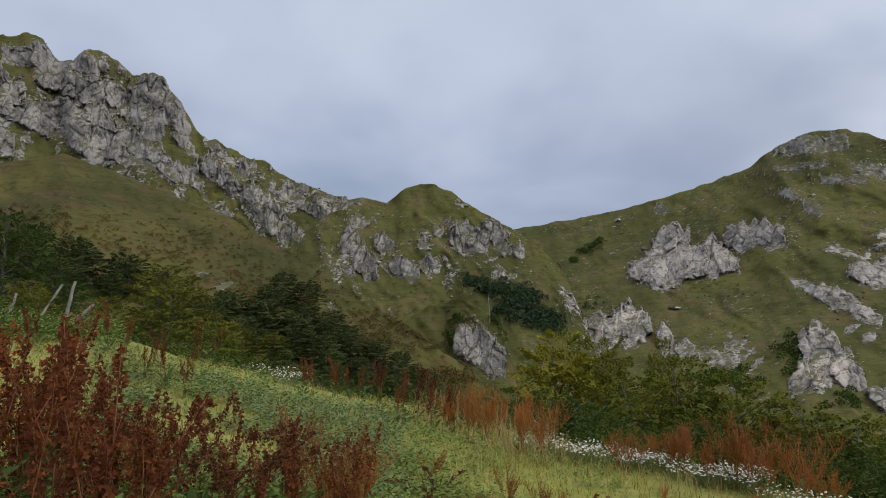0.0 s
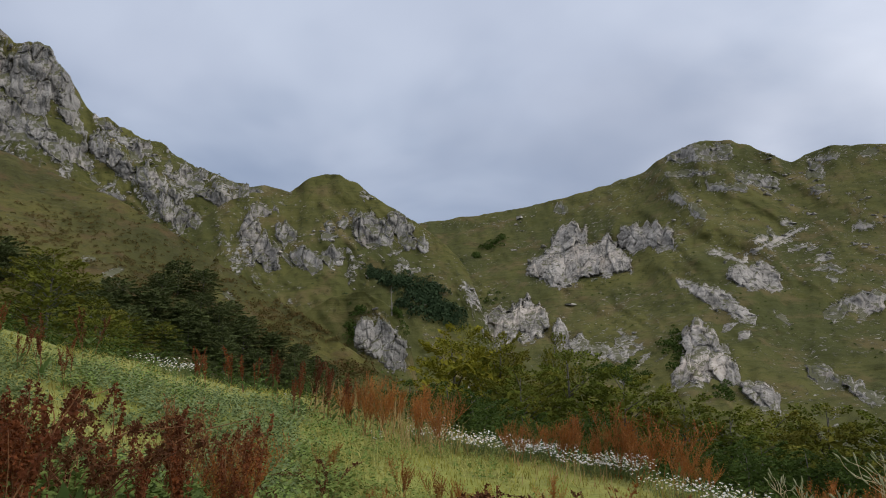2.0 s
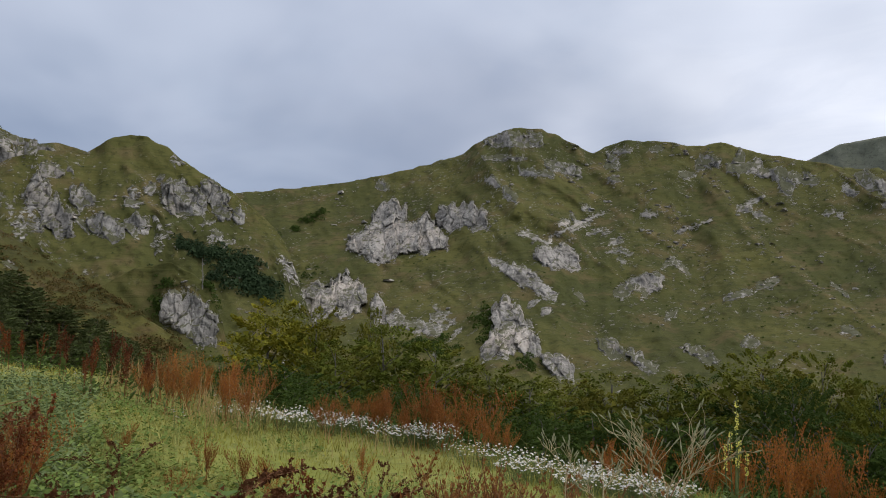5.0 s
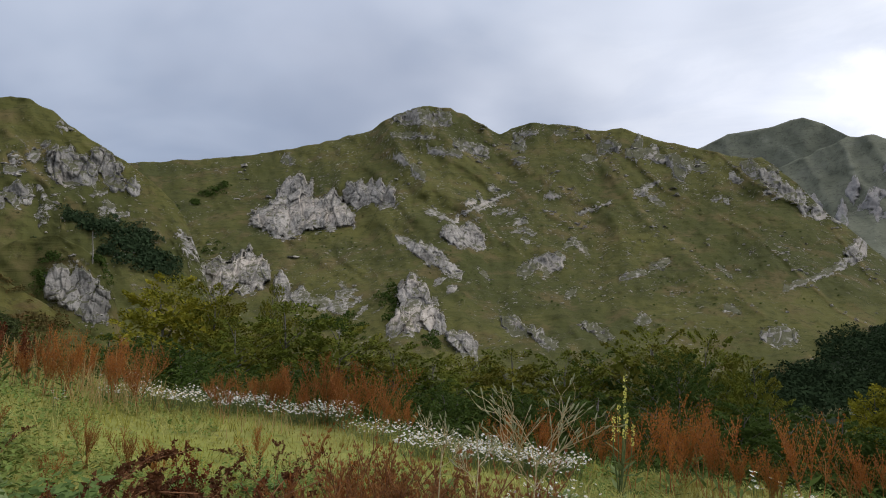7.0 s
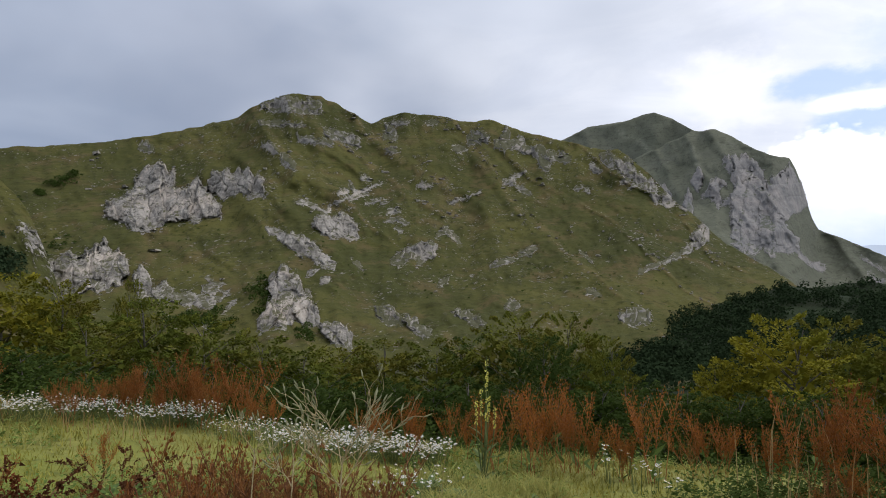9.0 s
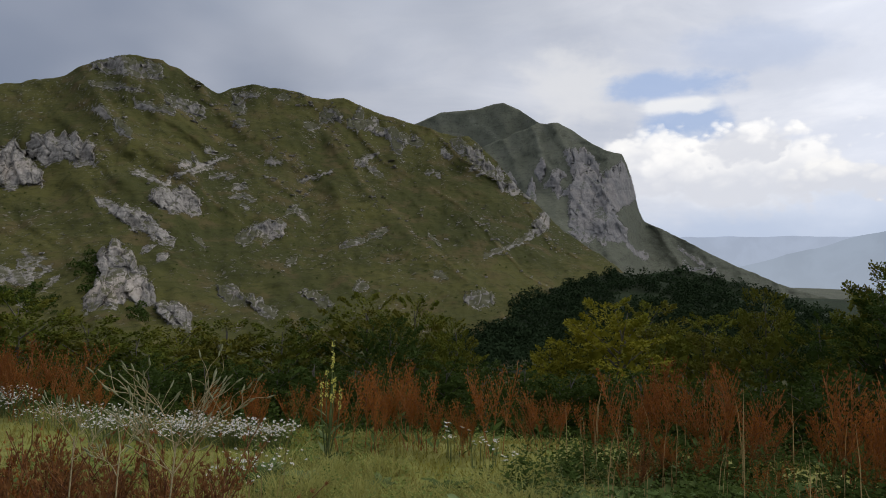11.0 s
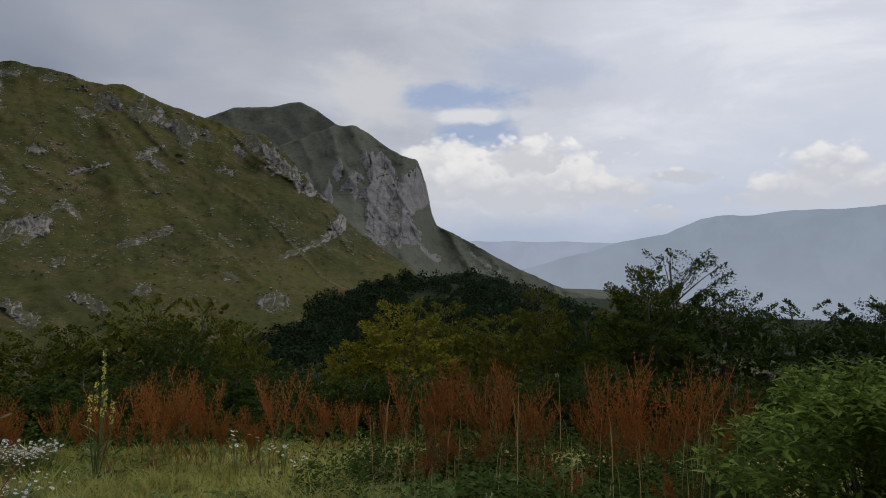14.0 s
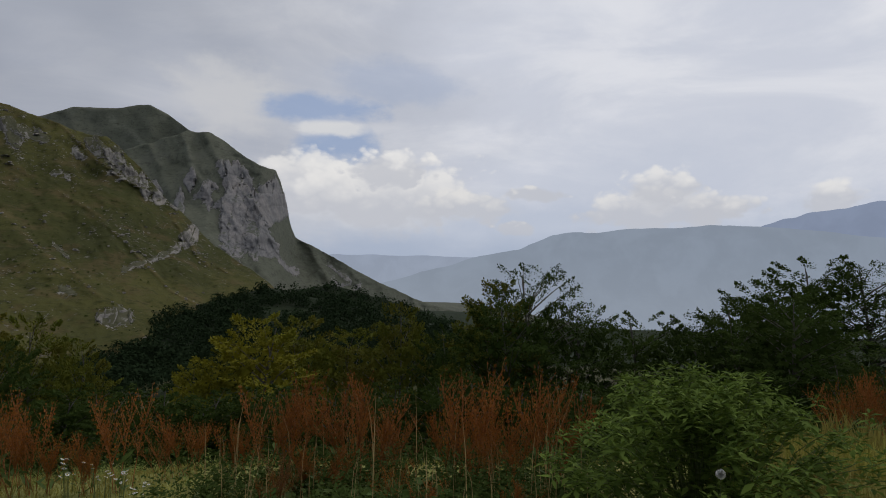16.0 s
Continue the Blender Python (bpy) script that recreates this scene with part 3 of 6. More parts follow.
def crag_patches(crag, n, seed, az, ec, ef, v, r, per_degree, relief):
    """The bare rock of one crag as closed-edged patches that stand out of the slope: pillars, slabs and chips with clefts between."""
    ca, ce, hw, hh, tilt = crag
    st = abs(math.tan(radians(np.clip(tilt, -60, 60))))
    fine = 0.05 if hw * hh > 0.5 else 0.06
    wa, we = 1.15 * hw + 0.1, 1.15 * hh + 1.1 * hw * st + 0.1
    ga = np.arange(max(ca - wa, az[0] + 0.1), min(ca + wa, az[-1] - 0.1), fine)
    ge = np.arange(ce - we, ce + we, fine)
    if len(ga) < 4:
        return []
    a, e = np.meshgrid(ga, ge, indexing="ij")
    a = a + 0.3 * fine * fbm(a * 9, e * 9, 2, seed)
    top, foot = np.interp(a, az, ec), np.interp(a, az, ef)
    fld = crag_field(a, e, crag, n, seed)
    fld = np.minimum(fld, (top + 0.22 * (ridged(a * 1.7, a * 0, 4, seed + 63) - 0.62) - e) * 1.2 + 0.02)
    # the slope under it
    row = np.clip((e - foot) / (top - foot), 0, 1) * (len(v) - 1)
    col = np.clip((a - az[0]) / (az[1] - az[0]), 0, len(az) - 1.001)
    i, j = col.astype(int), np.minimum(row.astype(int), len(v) - 2)
    fi, fj = col - i, row - j
    base = (r[i, j] * (1 - fj) + r[i, j + 1] * fj) * (1 - fi) + (r[i + 1, j] * (1 - fj) + r[i + 1, j + 1] * fj) * fi
    metre = base * radians(1.0)
    wob = 0.14 * fbm(a * 1.5, e * 1.5, 2, seed + 70 + n)
    slab, gap = facets((a - ca) * 0.95 + wob, (e - ce) * 0.42 + wob, seed + 90 + n)
    chip, split = facets((a - ca) * 2.6 + wob, (e - ce) * 1.15 - wob, seed + 130 + n)
    bit, crack = facets((a - ca) * 6.0 + wob, (e - ce) * 3.6 - wob, seed + 170 + n)
    climb = np.clip((e - ce) / hh * 0.5 + 0.45, 0, 1.1)
    steep = 0.48 * min(1.0, 0.25 + 0.6 * hh) * per_degree[i, 0] * min(2 * hh, 2.6) * climb
    out = steep + metre * min(1.0, 0.35 + 0.6 * hh) * (0.12 + 0.46 * slab + 0.17 * chip + 0.03 * bit - 0.22 * smooth(gap, 0.12, 0.0) - 0.09 * smooth(split, 0.14, 0.0) - 0.03 * smooth(crack, 0.2, 0.0))
    rr = base - relief * np.maximum(out * min(1.0, 0.45 + 0.35 * hh), 0.08 * metre) * smooth(fld, 0.0, 0.10) + np.where(fld < 0, 0.12 * metre, 0)
    x, y = polar(a, rr)
    pts = np.stack([x, y, EYE + rr * np.tan(np.radians(e))], -1).reshape(-1, 3)
    na, ne = a.shape
    inside = fld > -0.01
    keep = inside[:-1, :-1] | inside[1:, :-1] | inside[:-1, 1:] | inside[1:, 1:]
    # one patch for each piece that hangs together
    mark = np.where(keep, np.arange(keep.size).reshape(keep.shape) + 1, 0)
    for _ in range(400):
        old = mark.copy()
        for axis in (0, 1):
            m = np.moveaxis(mark, axis, 0)
            m[1:] = np.where((m[1:] > 0) & (m[:-1] > 0), np.maximum(m[1:], m[:-1]), m[1:])
            m[:-1] = np.where((m[1:] > 0) & (m[:-1] > 0), np.maximum(m[1:], m[:-1]), m[:-1])
        if np.array_equal(mark, old):
            break
    result = []
    p = np.arange(na * ne).reshape(na, ne)
    for value in np.unique(mark[mark > 0]):
        own = (mark == value).nonzero()
        if len(own[0]) < 14:
            continue
        q = p[own]
        faces = np.stack([q, q + ne, q + ne + 1, q + 1], -1)
        used, inverse = np.unique(faces, return_inverse=True)
        result.append((pts[used], inverse.reshape(-1, 4)))
    return result


def scatter_stones(count, face, weight, seed):
    """Angular stones half sunk in the slope, thickest where the weight is high."""
    r = np.random.default_rng(seed)
    chance = np.cumsum((np.clip(weight[:-1, :-1], 0, 1) ** 1.8 + 0.0006).ravel())
    pick = np.searchsorted(chance, r.random(count) * chance[-1])
    i, j = pick // (weight.shape[1] - 1), pick % (weight.shape[1] - 1)
    fi, fj = r.random((2, count, 1))
    p = (face[i, j] * (1 - fi) + face[i + 1, j] * fi) * (1 - fj) + (face[i, j + 1] * (1 - fi) + face[i + 1, j + 1] * fi) * fj
    size = np.minimum(0.48 * np.exp(r.normal(size=count) * 0.55), 2.2) * np.linalg.norm(p, axis=1) / 480
    gold = (1 + 5**0.5) / 2
    ball = np.array([(0, u, v * gold) for u in (-1, 1) for v in (-1, 1)] + [(u, v * gold, 0) for u in (-1, 1) for v in (-1, 1)] + [(v * gold, 0, u) for u in (-1, 1) for v in (-1, 1)]) / 1.9
    tri = np.array([(a, b, c) for a in range(12) for b in range(a + 1, 12) for c in range(b + 1, 12)
                    if max(np.linalg.norm(ball[a] - ball[b]), np.linalg.norm(ball[b] - ball[c]), np.linalg.norm(ball[a] - ball[c])) < 1.1])
    v = ball[None] * r.uniform(0.55, 1.25, (count, 12, 1)) * np.stack([r.uniform(0.8, 2.2, count), r.uniform(0.8, 2.2, count), r.uniform(0.45, 0.95, count)], 1)[:, None]
    v = v * size[:, None, None] + p[:, None]
    return v.reshape(-1, 3), (tri[None] + 12 * np.arange(count)[:, None, None]).reshape(-1, 3)


def build_mountain(name, label, crest, foot, mat, crags=(), step=0.17, rows=150, jag=0.12, power=1.0, gully=0.05,
                   lean=-42.0, grain=3.0, seed=1, back=260.0, relief=1.0, category="mountain", crag_mat=CRAG, stones=0, stony_rib=1.0, rocky=0.0):
    """A mountain side seen from the meadow: crest and foot are rows of bearing, angle of height, distance.
    crags: bearing, height angle, half width, half height, tilt; all in degrees."""
    crest, foot = np.array(crest, float), np.array(foot, float)
    az = np.arange(crest[0, 0], crest[-1, 0] + step / 2, step)
    ec = np.interp(az, crest[:, 0], crest[:, 1]) + jag * fbm(az * 1.3, az * 0 + seed, 4, seed)
    rc = np.interp(az, crest[:, 0], crest[:, 2])
    ef, rf = np.interp(az, foot[:, 0], foot[:, 1]), np.interp(az, foot[:, 0], foot[:, 2])
    v = np.linspace(0, 1, rows)
    e = ef[:, None] + (ec - ef)[:, None] * v
    r = rf[:, None] + (rc - rf)[:, None] * v**power
    a = np.broadcast_to(az[:, None], e.shape)
    # spurs and gullies that run down across the face
    s, c = math.sin(radians(-lean)), math.cos(radians(-lean))
    across, down = a * s + e * c, a * c - e * s
    warp = fbm(a / 6, e / 6, 3, seed + 40)
    g = ridged(across / grain + 0.35 * warp, down / (grain * 4.5), 4, seed + 5) - 0.62
    g2 = fbm(a / 1.3, e / 1.3, 4, seed + 11)
    edge = smooth(v, 0, 0.08)[None, :]
    per_degree = ((rc - rf) / np.maximum(ec - ef, 3.0))[:, None]
    # narrow stony ribs, long and almost straight
    line = value_noise(across / grain + 0.30 * warp, down / (grain * 7), seed + 15) - 0.5
    rib = np.exp(-(line / 0.036) ** 2) * smooth(fbm(a / 3.0, e / 3.0, 3, seed + 13), -0.55, 0.25) * edge
    r = r * (1 - 0.10 * gully * rib)
    shift = gully * (0.62 * g + 0.20 * g2) * edge
    rock = np.zeros_like(e)
    if rocky:
        spine = ridged(a / 1.5 + 0.5 * warp, e / 5 + 0.3 * a / 5, 4, seed + 19)
        rock = rocky * smooth(spine, 0.52, 0.80) * smooth(v, 0.42, 0.66)[None, :] * smooth(fbm(a / 4, e / 3, 3, seed + 21), -0.5, 0.4)
        r = r * (1 - 0.012 * rock)
    r = r * (1 - shift)
    outcrops = []
    for n, crag in enumerate(crags):
        near = (np.abs(az - crag[0]) < 1.6 * crag[2] + 1.2 * crag[3] + 0.6).nonzero()[0]
        if len(near) < 3:
            continue
        lo, hi = near[0], near[-1] + 1
        rock[lo:hi] = np.maximum(rock[lo:hi], 0.60 * smooth(crag_field(a[lo:hi], e[lo:hi], crag, n, seed), -0.40, 0.10))
        grey = crag_mat
        if crag_mat == CRAG and (crag[0] > 33 or crag[1] > 9.6):
            grey = GREY_CRAG if crag[1] > 9.6 else LEDGE if crag[2] > 4.5 * crag[3] else BARE_CRAG
        outcrops += [(*piece, grey) for piece in crag_patches(crag, n, seed, az, ec, ef, v, r, per_degree, relief)]
    x, y = polar(a, r)
    z = EYE + r * np.tan(np.radians(e))
    FACES.setdefault(name, []).append((az, e, np.stack([x, y, z], -1)))
    # the far side falls away behind the crest
    u = np.linspace(0, 1, 14)[1:]
    rb = r[:, -1:] + back * u
    zb = z[:, -1:] + (VALLEY - 4 - z[:, -1:]) * smooth(u, -0.15, 1.0)[None, :] + 0 * rb
    zb = np.minimum(zb, EYE + (z[:, -1:] - EYE) * (1 - 0.25 * u))
    xb, yb = polar(np.broadcast_to(az[:, None], rb.shape), rb)
    x, y, z = np.concatenate([x, xb], 1), np.concatenate([y, yb], 1), np.concatenate([z, zb], 1)
    boulders = scatter_stones(stones, np.stack([x[:, :rows], y[:, :rows], z[:, :rows]], -1), rock + 0.9 * rib * stony_rib, seed + 300) if stones else None
    rock, rib = np.concatenate([rock, np.zeros_like(rb)], 1), np.concatenate([rib, np.zeros_like(rb)], 1)
    na, nr = x.shape
    verts = np.stack([x, y, z], -1).reshape(-1, 3)
    i, j = np.meshgrid(np.arange(na - 1), np.arange(nr - 1), indexing="ij")
    p, q = i * nr + j, (i + 1) * nr + j
    f = np.stack([p, q, q + 1, p + 1], -1).reshape(-1, 4)
    top = thing(name, label, category)
    part("slope", verts, f, mat, top, soft=True, attributes=(("rock", rock.reshape(-1)), ("rib", rib.reshape(-1))))
    for pv, pf, bare in outcrops:
        part("rock_outcrop", pv, pf, bare, top)
    if boulders:
        tagged(part("scree", *boulders, STONE, top), kind="stuff")
    return top


def small_crags(count, a0, a1, e0, e1, seed):
    """Small ribs and ledges of rock, in loose strings down the slope."""
    r = np.random.default_rng(seed)
    rows = []
    while len(rows) < count:
        a, e = r.uniform(a0, a1), r.uniform(e0, e1)
        for _ in range(int(r.integers(1, 4))):
            rows.append((a, e, r.uniform(0.2, 0.6), r.uniform(0.12, 0.34), r.choice([-38.0, -20.0, 14.0, 24.0]) + r.normal() * 6))
            a, e = a + r.uniform(0.5, 1.1), e - r.uniform(0.3, 0.9)
    return rows[:count]


def crest_crags(crest, count, a0, a1, deep, seed):
    """Small upright ribs just below a crest."""
    r = np.random.default_rng(seed)
    line = np.array(crest, float)
    rows = []
    for _ in range(count):
        a = r.uniform(a0, a1)
        rows.append((a, float(np.interp(a, line[:, 0], line[:, 1])) - 0.3 - deep * r.random() ** 1.5, r.uniform(0.22, 0.6), r.uniform(0.3, 1.0), r.normal() * 12 - 14))
    return rows


# left ridge with the bare limestone summits
RIDGE = [(-44, 22, 600), (-36, 21.2, 560), (-34, 21.1, 560), (-32.7, 21.6, 560), (-31.3, 21.5, 560), (-30.3, 20.5, 560), (-29.2, 20.6, 550),
         (-28.3, 21.3, 550), (-27.4, 21.5, 550), (-26.3, 20.9, 550), (-25.1, 20.3, 540), (-24.2, 20.5, 530), (-22.8, 20.2, 520),
         (-21.5, 18.5, 515), (-20.3, 16.9, 510), (-19.2, 16.0, 505), (-17.9, 15.7, 500), (-14.7, 14.5, 480), (-10.6, 12.7, 460),
         (-8.2, 12.0, 450), (-4.5, 10.9, 430), (-1.1, 9.4, 400), (1.5, 5.5, 360)]
RIDGE_CRAGS = [(-31.6, 20.4, 2.0, 1.0, 0), (-28.0, 18.5, 3.3, 1.5, -6), (-28.2, 20.6, 1.3, 0.8, 0), (-26.7, 15.5, 2.3, 2.2, -14), (-30.4, 16.4, 2.4, 1.5, 4), (-23.9, 18.0, 1.3, 2.3, -22),
               (-22.3, 18.3, 1.5, 1.9, -44), (-24.6, 15.2, 1.4, 1.2, -30), (-34.6, 17.6, 2.2, 2.2, 0), (-34.2, 14.2, 1.6, 1.2, 0), (-22.4, 14.0, 1.3, 1.1, -34), (-20.6, 13.2, 1.1, 0.8, -34),
               (-18.9, 13.9, 0.8, 1.0, -30), (-17.4, 12.8, 1.0, 1.1, -30), (-15.7, 12.2, 0.7, 1.1, -24), (-13.4, 9.9, 1.1, 1.5, -18), (-10.6, 11.0, 1.3, 0.7, -12), (-8.4, 10.9, 0.9, 1.0, -16),
               (-7.6, 9.4, 0.9, 1.6, -10), (-6.4, 7.2, 0.9, 1.4, 0)]
RIDGE_RIBS = [(-11.8, 8.6, 0.7, 1.0, -26), (-5.8, 9.6, 0.6, 1.2, -10), (-17, 14.4, 2.0, 0.4, -24), (-12.6, 12.0, 1.4, 0.5, -20), (-9.6, 9.0, 0.8, 0.8, -10), (-21.0, 15.6, 0.9, 0.7, -38), (-15.2, 10.6, 0.6, 0.7, -24)]
build_mountain("rocky_ridge", "steep mountain ridge with bare grey limestone summits", RIDGE,
               [(-44, -5, 270), (-20, -5, 300), (2, -6, 280)], PASTURE, RIDGE_CRAGS + RIDGE_RIBS + small_crags(20, -30, -5, 7.0, 14.0, 6) + crest_crags(RIDGE, 34, -23, -4, 5.0, 71), crag_mat=GREY_CRAG, stones=1200, rocky=0.60, rows=210, jag=0.28, gully=0.045,
               lean=-70, grain=2.6, seed=3, relief=1.25)

# round green hill at the end of the ridge, and the knoll below it
HILL = [(-13, 8.0, 420), (-9.5, 10.8, 425), (-7.8, 11.5, 430), (-4.9, 11.7, 430), (-3.1, 13.0, 430), (-1.9, 13.3, 430), (-0.7, 13.3, 430), (0.8, 12.6, 425),
        (3.1, 11.1, 415), (5.8, 9.6, 405), (8.2, 7.9, 395), (10.0, 5.8, 380), (11.5, 2.0, 360), (13, -3, 330)]
HILL_CRAGS = [(2.2, 8.9, 1.5, 1.6, -14), (4.5, 9.1, 1.0, 1.4, -34), (-3.2, 6.4, 1.2, 1.1, 0), (-1.3, 6.7, 0.8, 1.0, 0), (-6.4, 6.8, 0.9, 1.6, 0), (-0.3, 9.4, 0.4, 0.6, 0), (-6.9, 10.2, 0.7, 0.6, 0),
              (-4.9, 8.4, 0.7, 1.1, -10), (-7.6, 8.6, 0.8, 1.4, -8), (6.3, 7.9, 0.5, 0.8, -40)]
build_mountain("green_hill", "rounded grassy hill with limestone ribs below its top", HILL, [(-13, -6, 270), (13, -6, 270)], PASTURE,
               HILL_CRAGS + small_crags(10, -9, 6, 5.0, 11.0, 7), crag_mat=GREY_CRAG, stones=500, rocky=0.60, rows=150, jag=0.1, gully=0.035, lean=-60, grain=2.4, seed=8)
KNOLL = [(-4, 1.6, 215), (-1, 3.4, 215), (1.5, 4.0, 212), (3.2, 3.0, 210), (4.4, 2.0, 208), (5.4, -0.5, 206), (6.2, -4, 204)]
build_mountain("rocky_knoll", "low grassy knoll with a grey rock face", KNOLL, [(-4, -8, 185), (6.2, -8, 185)], PASTURE,
               [(3.0, 0.0, 1.9, 1.9, -22)], crag_mat=GREY_CRAG, stones=60, rows=90, jag=0.1, gully=0.03, seed=12, back=60, category="hill")
build_mountain("distant_hilltop", "dark green hilltop peeping over the ridge", [(-11, 10, 900), (-8.7, 11.8, 900), (-6.8, 12.15, 900), (-4.5, 11.7, 900), (-2, 10, 900)],
               [(-11, 5, 700), (-2, 5, 700)], PASTURE, rows=40, jag=0.05, seed=14, category="hill")

# the main mountain on the far side of the valley, from the pass to its long shoulder
MAIN = [(-6, 8.0, 640), (0, 8.9, 640), (5.6, 9.5, 640), (9, 10.05, 635), (12.6, 10.55, 630), (17.4, 11.45, 620), (21.3, 12.5, 610), (24.5, 13.5, 600), (25.9, 14.5, 595),
        (27.6, 15.2, 590), (29.2, 15.6, 590), (31.1, 15.4, 590), (33.0, 14.5, 590), (35.2, 13.4, 590), (36.6, 14.0, 600), (38.2, 14.3, 600), (40.5, 14.0, 600),
        (43.2, 13.5, 600), (45.0, 13.6, 590), (47.7, 12.7, 580), (50.8, 11.8, 570), (54.0, 10.9, 555), (55.4, 10.9, 550), (57.8, 8.7, 530),
        (59.6, 6.6, 510), (61.5, 4.9, 495), (63.3, 3.1, 480), (66.0, 1.4, 455), (67.4, 0.4, 440), (70, -1.9, 410), (74, -6, 380)]
MAIN_UPPER = [(28.6, 14.7, 2.16, 0.68, 0), (30.2, 14.6, 0.81, 0.59, 0), (28.0, 13.2, 1.71, 0.30, 0), (32.2, 12.5, 0.90, 0.51, -10), (33.4, 12.0, 0.72, 0.68, -14), (30.6, 11.9, 1.26, 0.34, -6), (27.0, 11.2, 0.63, 0.42, -20), (28.4, 10.2, 0.54, 0.59, -24),
              (34.0, 7.7, 2.07, 0.21, 24), (42.8, 7.3, 1.40, 0.18, 20), (39.5, 8.4, 0.45, 0.22, 0), (36.9, 11.2, 0.36, 0.34, 0), (34.6, 9.0, 0.36, 0.25, 0), (46.6, 11.6, 1.08, 0.51, -8), (48.9, 11.0, 1.17, 0.59, -14), (44.2, 12.4, 0.63, 0.51, -10), (50.8, 10.5, 0.72, 0.42, -14)]
MAIN_SHOULDER = [(54.8, 10.0, 0.72, 0.77, -24), (56.0, 9.3, 0.72, 0.77, -38), (57.2, 8.2, 0.54, 0.68, -40), (53.6, 9.4, 0.45, 0.34, -20), (58.2, 6.9, 0.36, 0.51, -40), (47.0, 9.0, 0.85, 0.22, 24), (17.7, 10.8, 0.45, 0.51, -10), (37.6, 13.5, 0.72, 0.30, 0), (40.2, 13.5, 0.45, 0.30, 0)]
MAIN_LOWER = [(18.0, 6.5, 2.7, 2.1, 0), (18.4, 8.4, 1.3, 1.5, 0), (21.6, 6.9, 1.5, 1.7, -12), (23.5, 8.3, 1.2, 1.2, 0), (25.4, 8.4, 1.0, 1.3, -10), (13.0, 1.2, 1.7, 1.8, 14), (15.2, 1.6, 1.3, 2.2, 0), (17.6, 0.7, 0.6, 1.3, -10), (19.0, -0.2, 0.7, 0.9, -10),
              (21.2, -0.7, 1.6, 0.6, -8), (28.4, -0.5, 1.35, 2.6, 0), (32.3, -3.7, 1.2, 1.1, -24), (32.2, 5.2, 1.6, 1.1, -16), (29.6, 3.4, 1.3, 0.8, -30), (27.6, 4.4, 0.9, 0.5, -30), (31.2, 2.4, 0.9, 0.6, -24), (37.6, 2.4, 0.8, 0.7, 10), (39.2, 3.0, 1.2, 0.8, 8)]
MAIN_FOOT = [(48.0, 2.9, 0.7, 0.3, 20), (45.9, 2.0, 0.9, 0.25, 18), (36.6, -2.2, 1.0, 0.8, -28), (38.8, -3.2, 1.1, 0.7, -24), (43.2, -2.5, 1.1, 0.6, -20), (46.7, -1.5, 0.5, 0.5, 0), (56.4, -2.4, 1.1, 0.8, 0), (53.2, -0.5, 0.5, 0.3, -10),
              (60.5, 2.9, 0.40, 0.45, 30), (59.6, 2.3, 0.35, 0.30, 20), (58.9, 1.9, 0.30, 0.20, 10), (61.4, 3.8, 0.6, 0.9, 20), (57.6, 1.4, 0.8, 0.22, 22), (29.9, -1.9, 1.0, 1.3, -22), (27.0, -2.2, 0.9, 1.1, 18)]
build_mountain("green_mountain", "broad grassy mountain with limestone crags and ledges", MAIN,
               [(-6, -7, 330), (5, -7, 310), (13, -7, 245), (30, -7.5, 235), (55, -7.5, 240), (74, -8, 240)], PASTURE,
               MAIN_UPPER + MAIN_SHOULDER + MAIN_LOWER + MAIN_FOOT + crest_crags(MAIN, 10, 36, 60, 2.6, 72) + small_crags(44, 20, 60, -3.0, 10.5, 5), stones=2600, rocky=0.40, rows=200, jag=0.09, gully=0.050, lean=-42, grain=3.2, seed=17, power=1.05)

# the far mountain with the tall cliff
FAR = [(42, 9.5, 1750), (50.9, 11.8, 1720), (53.0, 12.7, 1720), (55.9, 13.0, 1720), (57.4, 13.4, 1710), (58.2, 13.5, 1700), (59.6, 12.9, 1690), (61.0, 12.0, 1600)]
build_mountain("far_summit", "smooth dark green summit in the haze", FAR + [(63.5, 10.8, 1600), (67, 8, 1600)], [(42, -2, 1300), (67, -2, 1300)], HAZED_SLOPE,
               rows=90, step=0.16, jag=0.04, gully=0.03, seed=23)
CLIFF = [(52, 8, 1350), (56, 9.8, 1350), (59, 11.0, 1340), (61.0, 11.85, 1330), (62.8, 11.9, 1320), (65.1, 10.4, 1290), (66.7, 9.6, 1245), (67.8, 9.3, 1320), (68.2, 8.4, 1345), (68.5, 7.4, 1360),
         (69.1, 4.9, 1360), (69.5, 4.0, 1350), (72.1, 2.7, 1270), (74.2, 1.5, 1220), (76.2, 0.5, 1200), (79, -0.7, 1150), (81.8, -1.7, 1100), (84, -2.4, 1000), (88, -3.7, 950), (93, -5.6, 900)]
CLIFF_CRAGS = [(67.6, 6.6, 1.25, 2.3, 0), (65.3, 5.6, 1.5, 3.3, -8), (66.5, 4.4, 0.9, 2.4, -4), (64.9, 8.6, 1.0, 1.3, -20), (61.3, 8.3, 0.35, 1.3, -25), (60.6, 6.2, 0.3, 1.5, -5), (63.6, 9.2, 0.3, 0.8, -20),
               (62.6, 7.2, 0.4, 1.2, -20), (67.2, 3.2, 0.9, 1.0, -10), (59.0, 7.2, 0.4, 0.8, -30)]
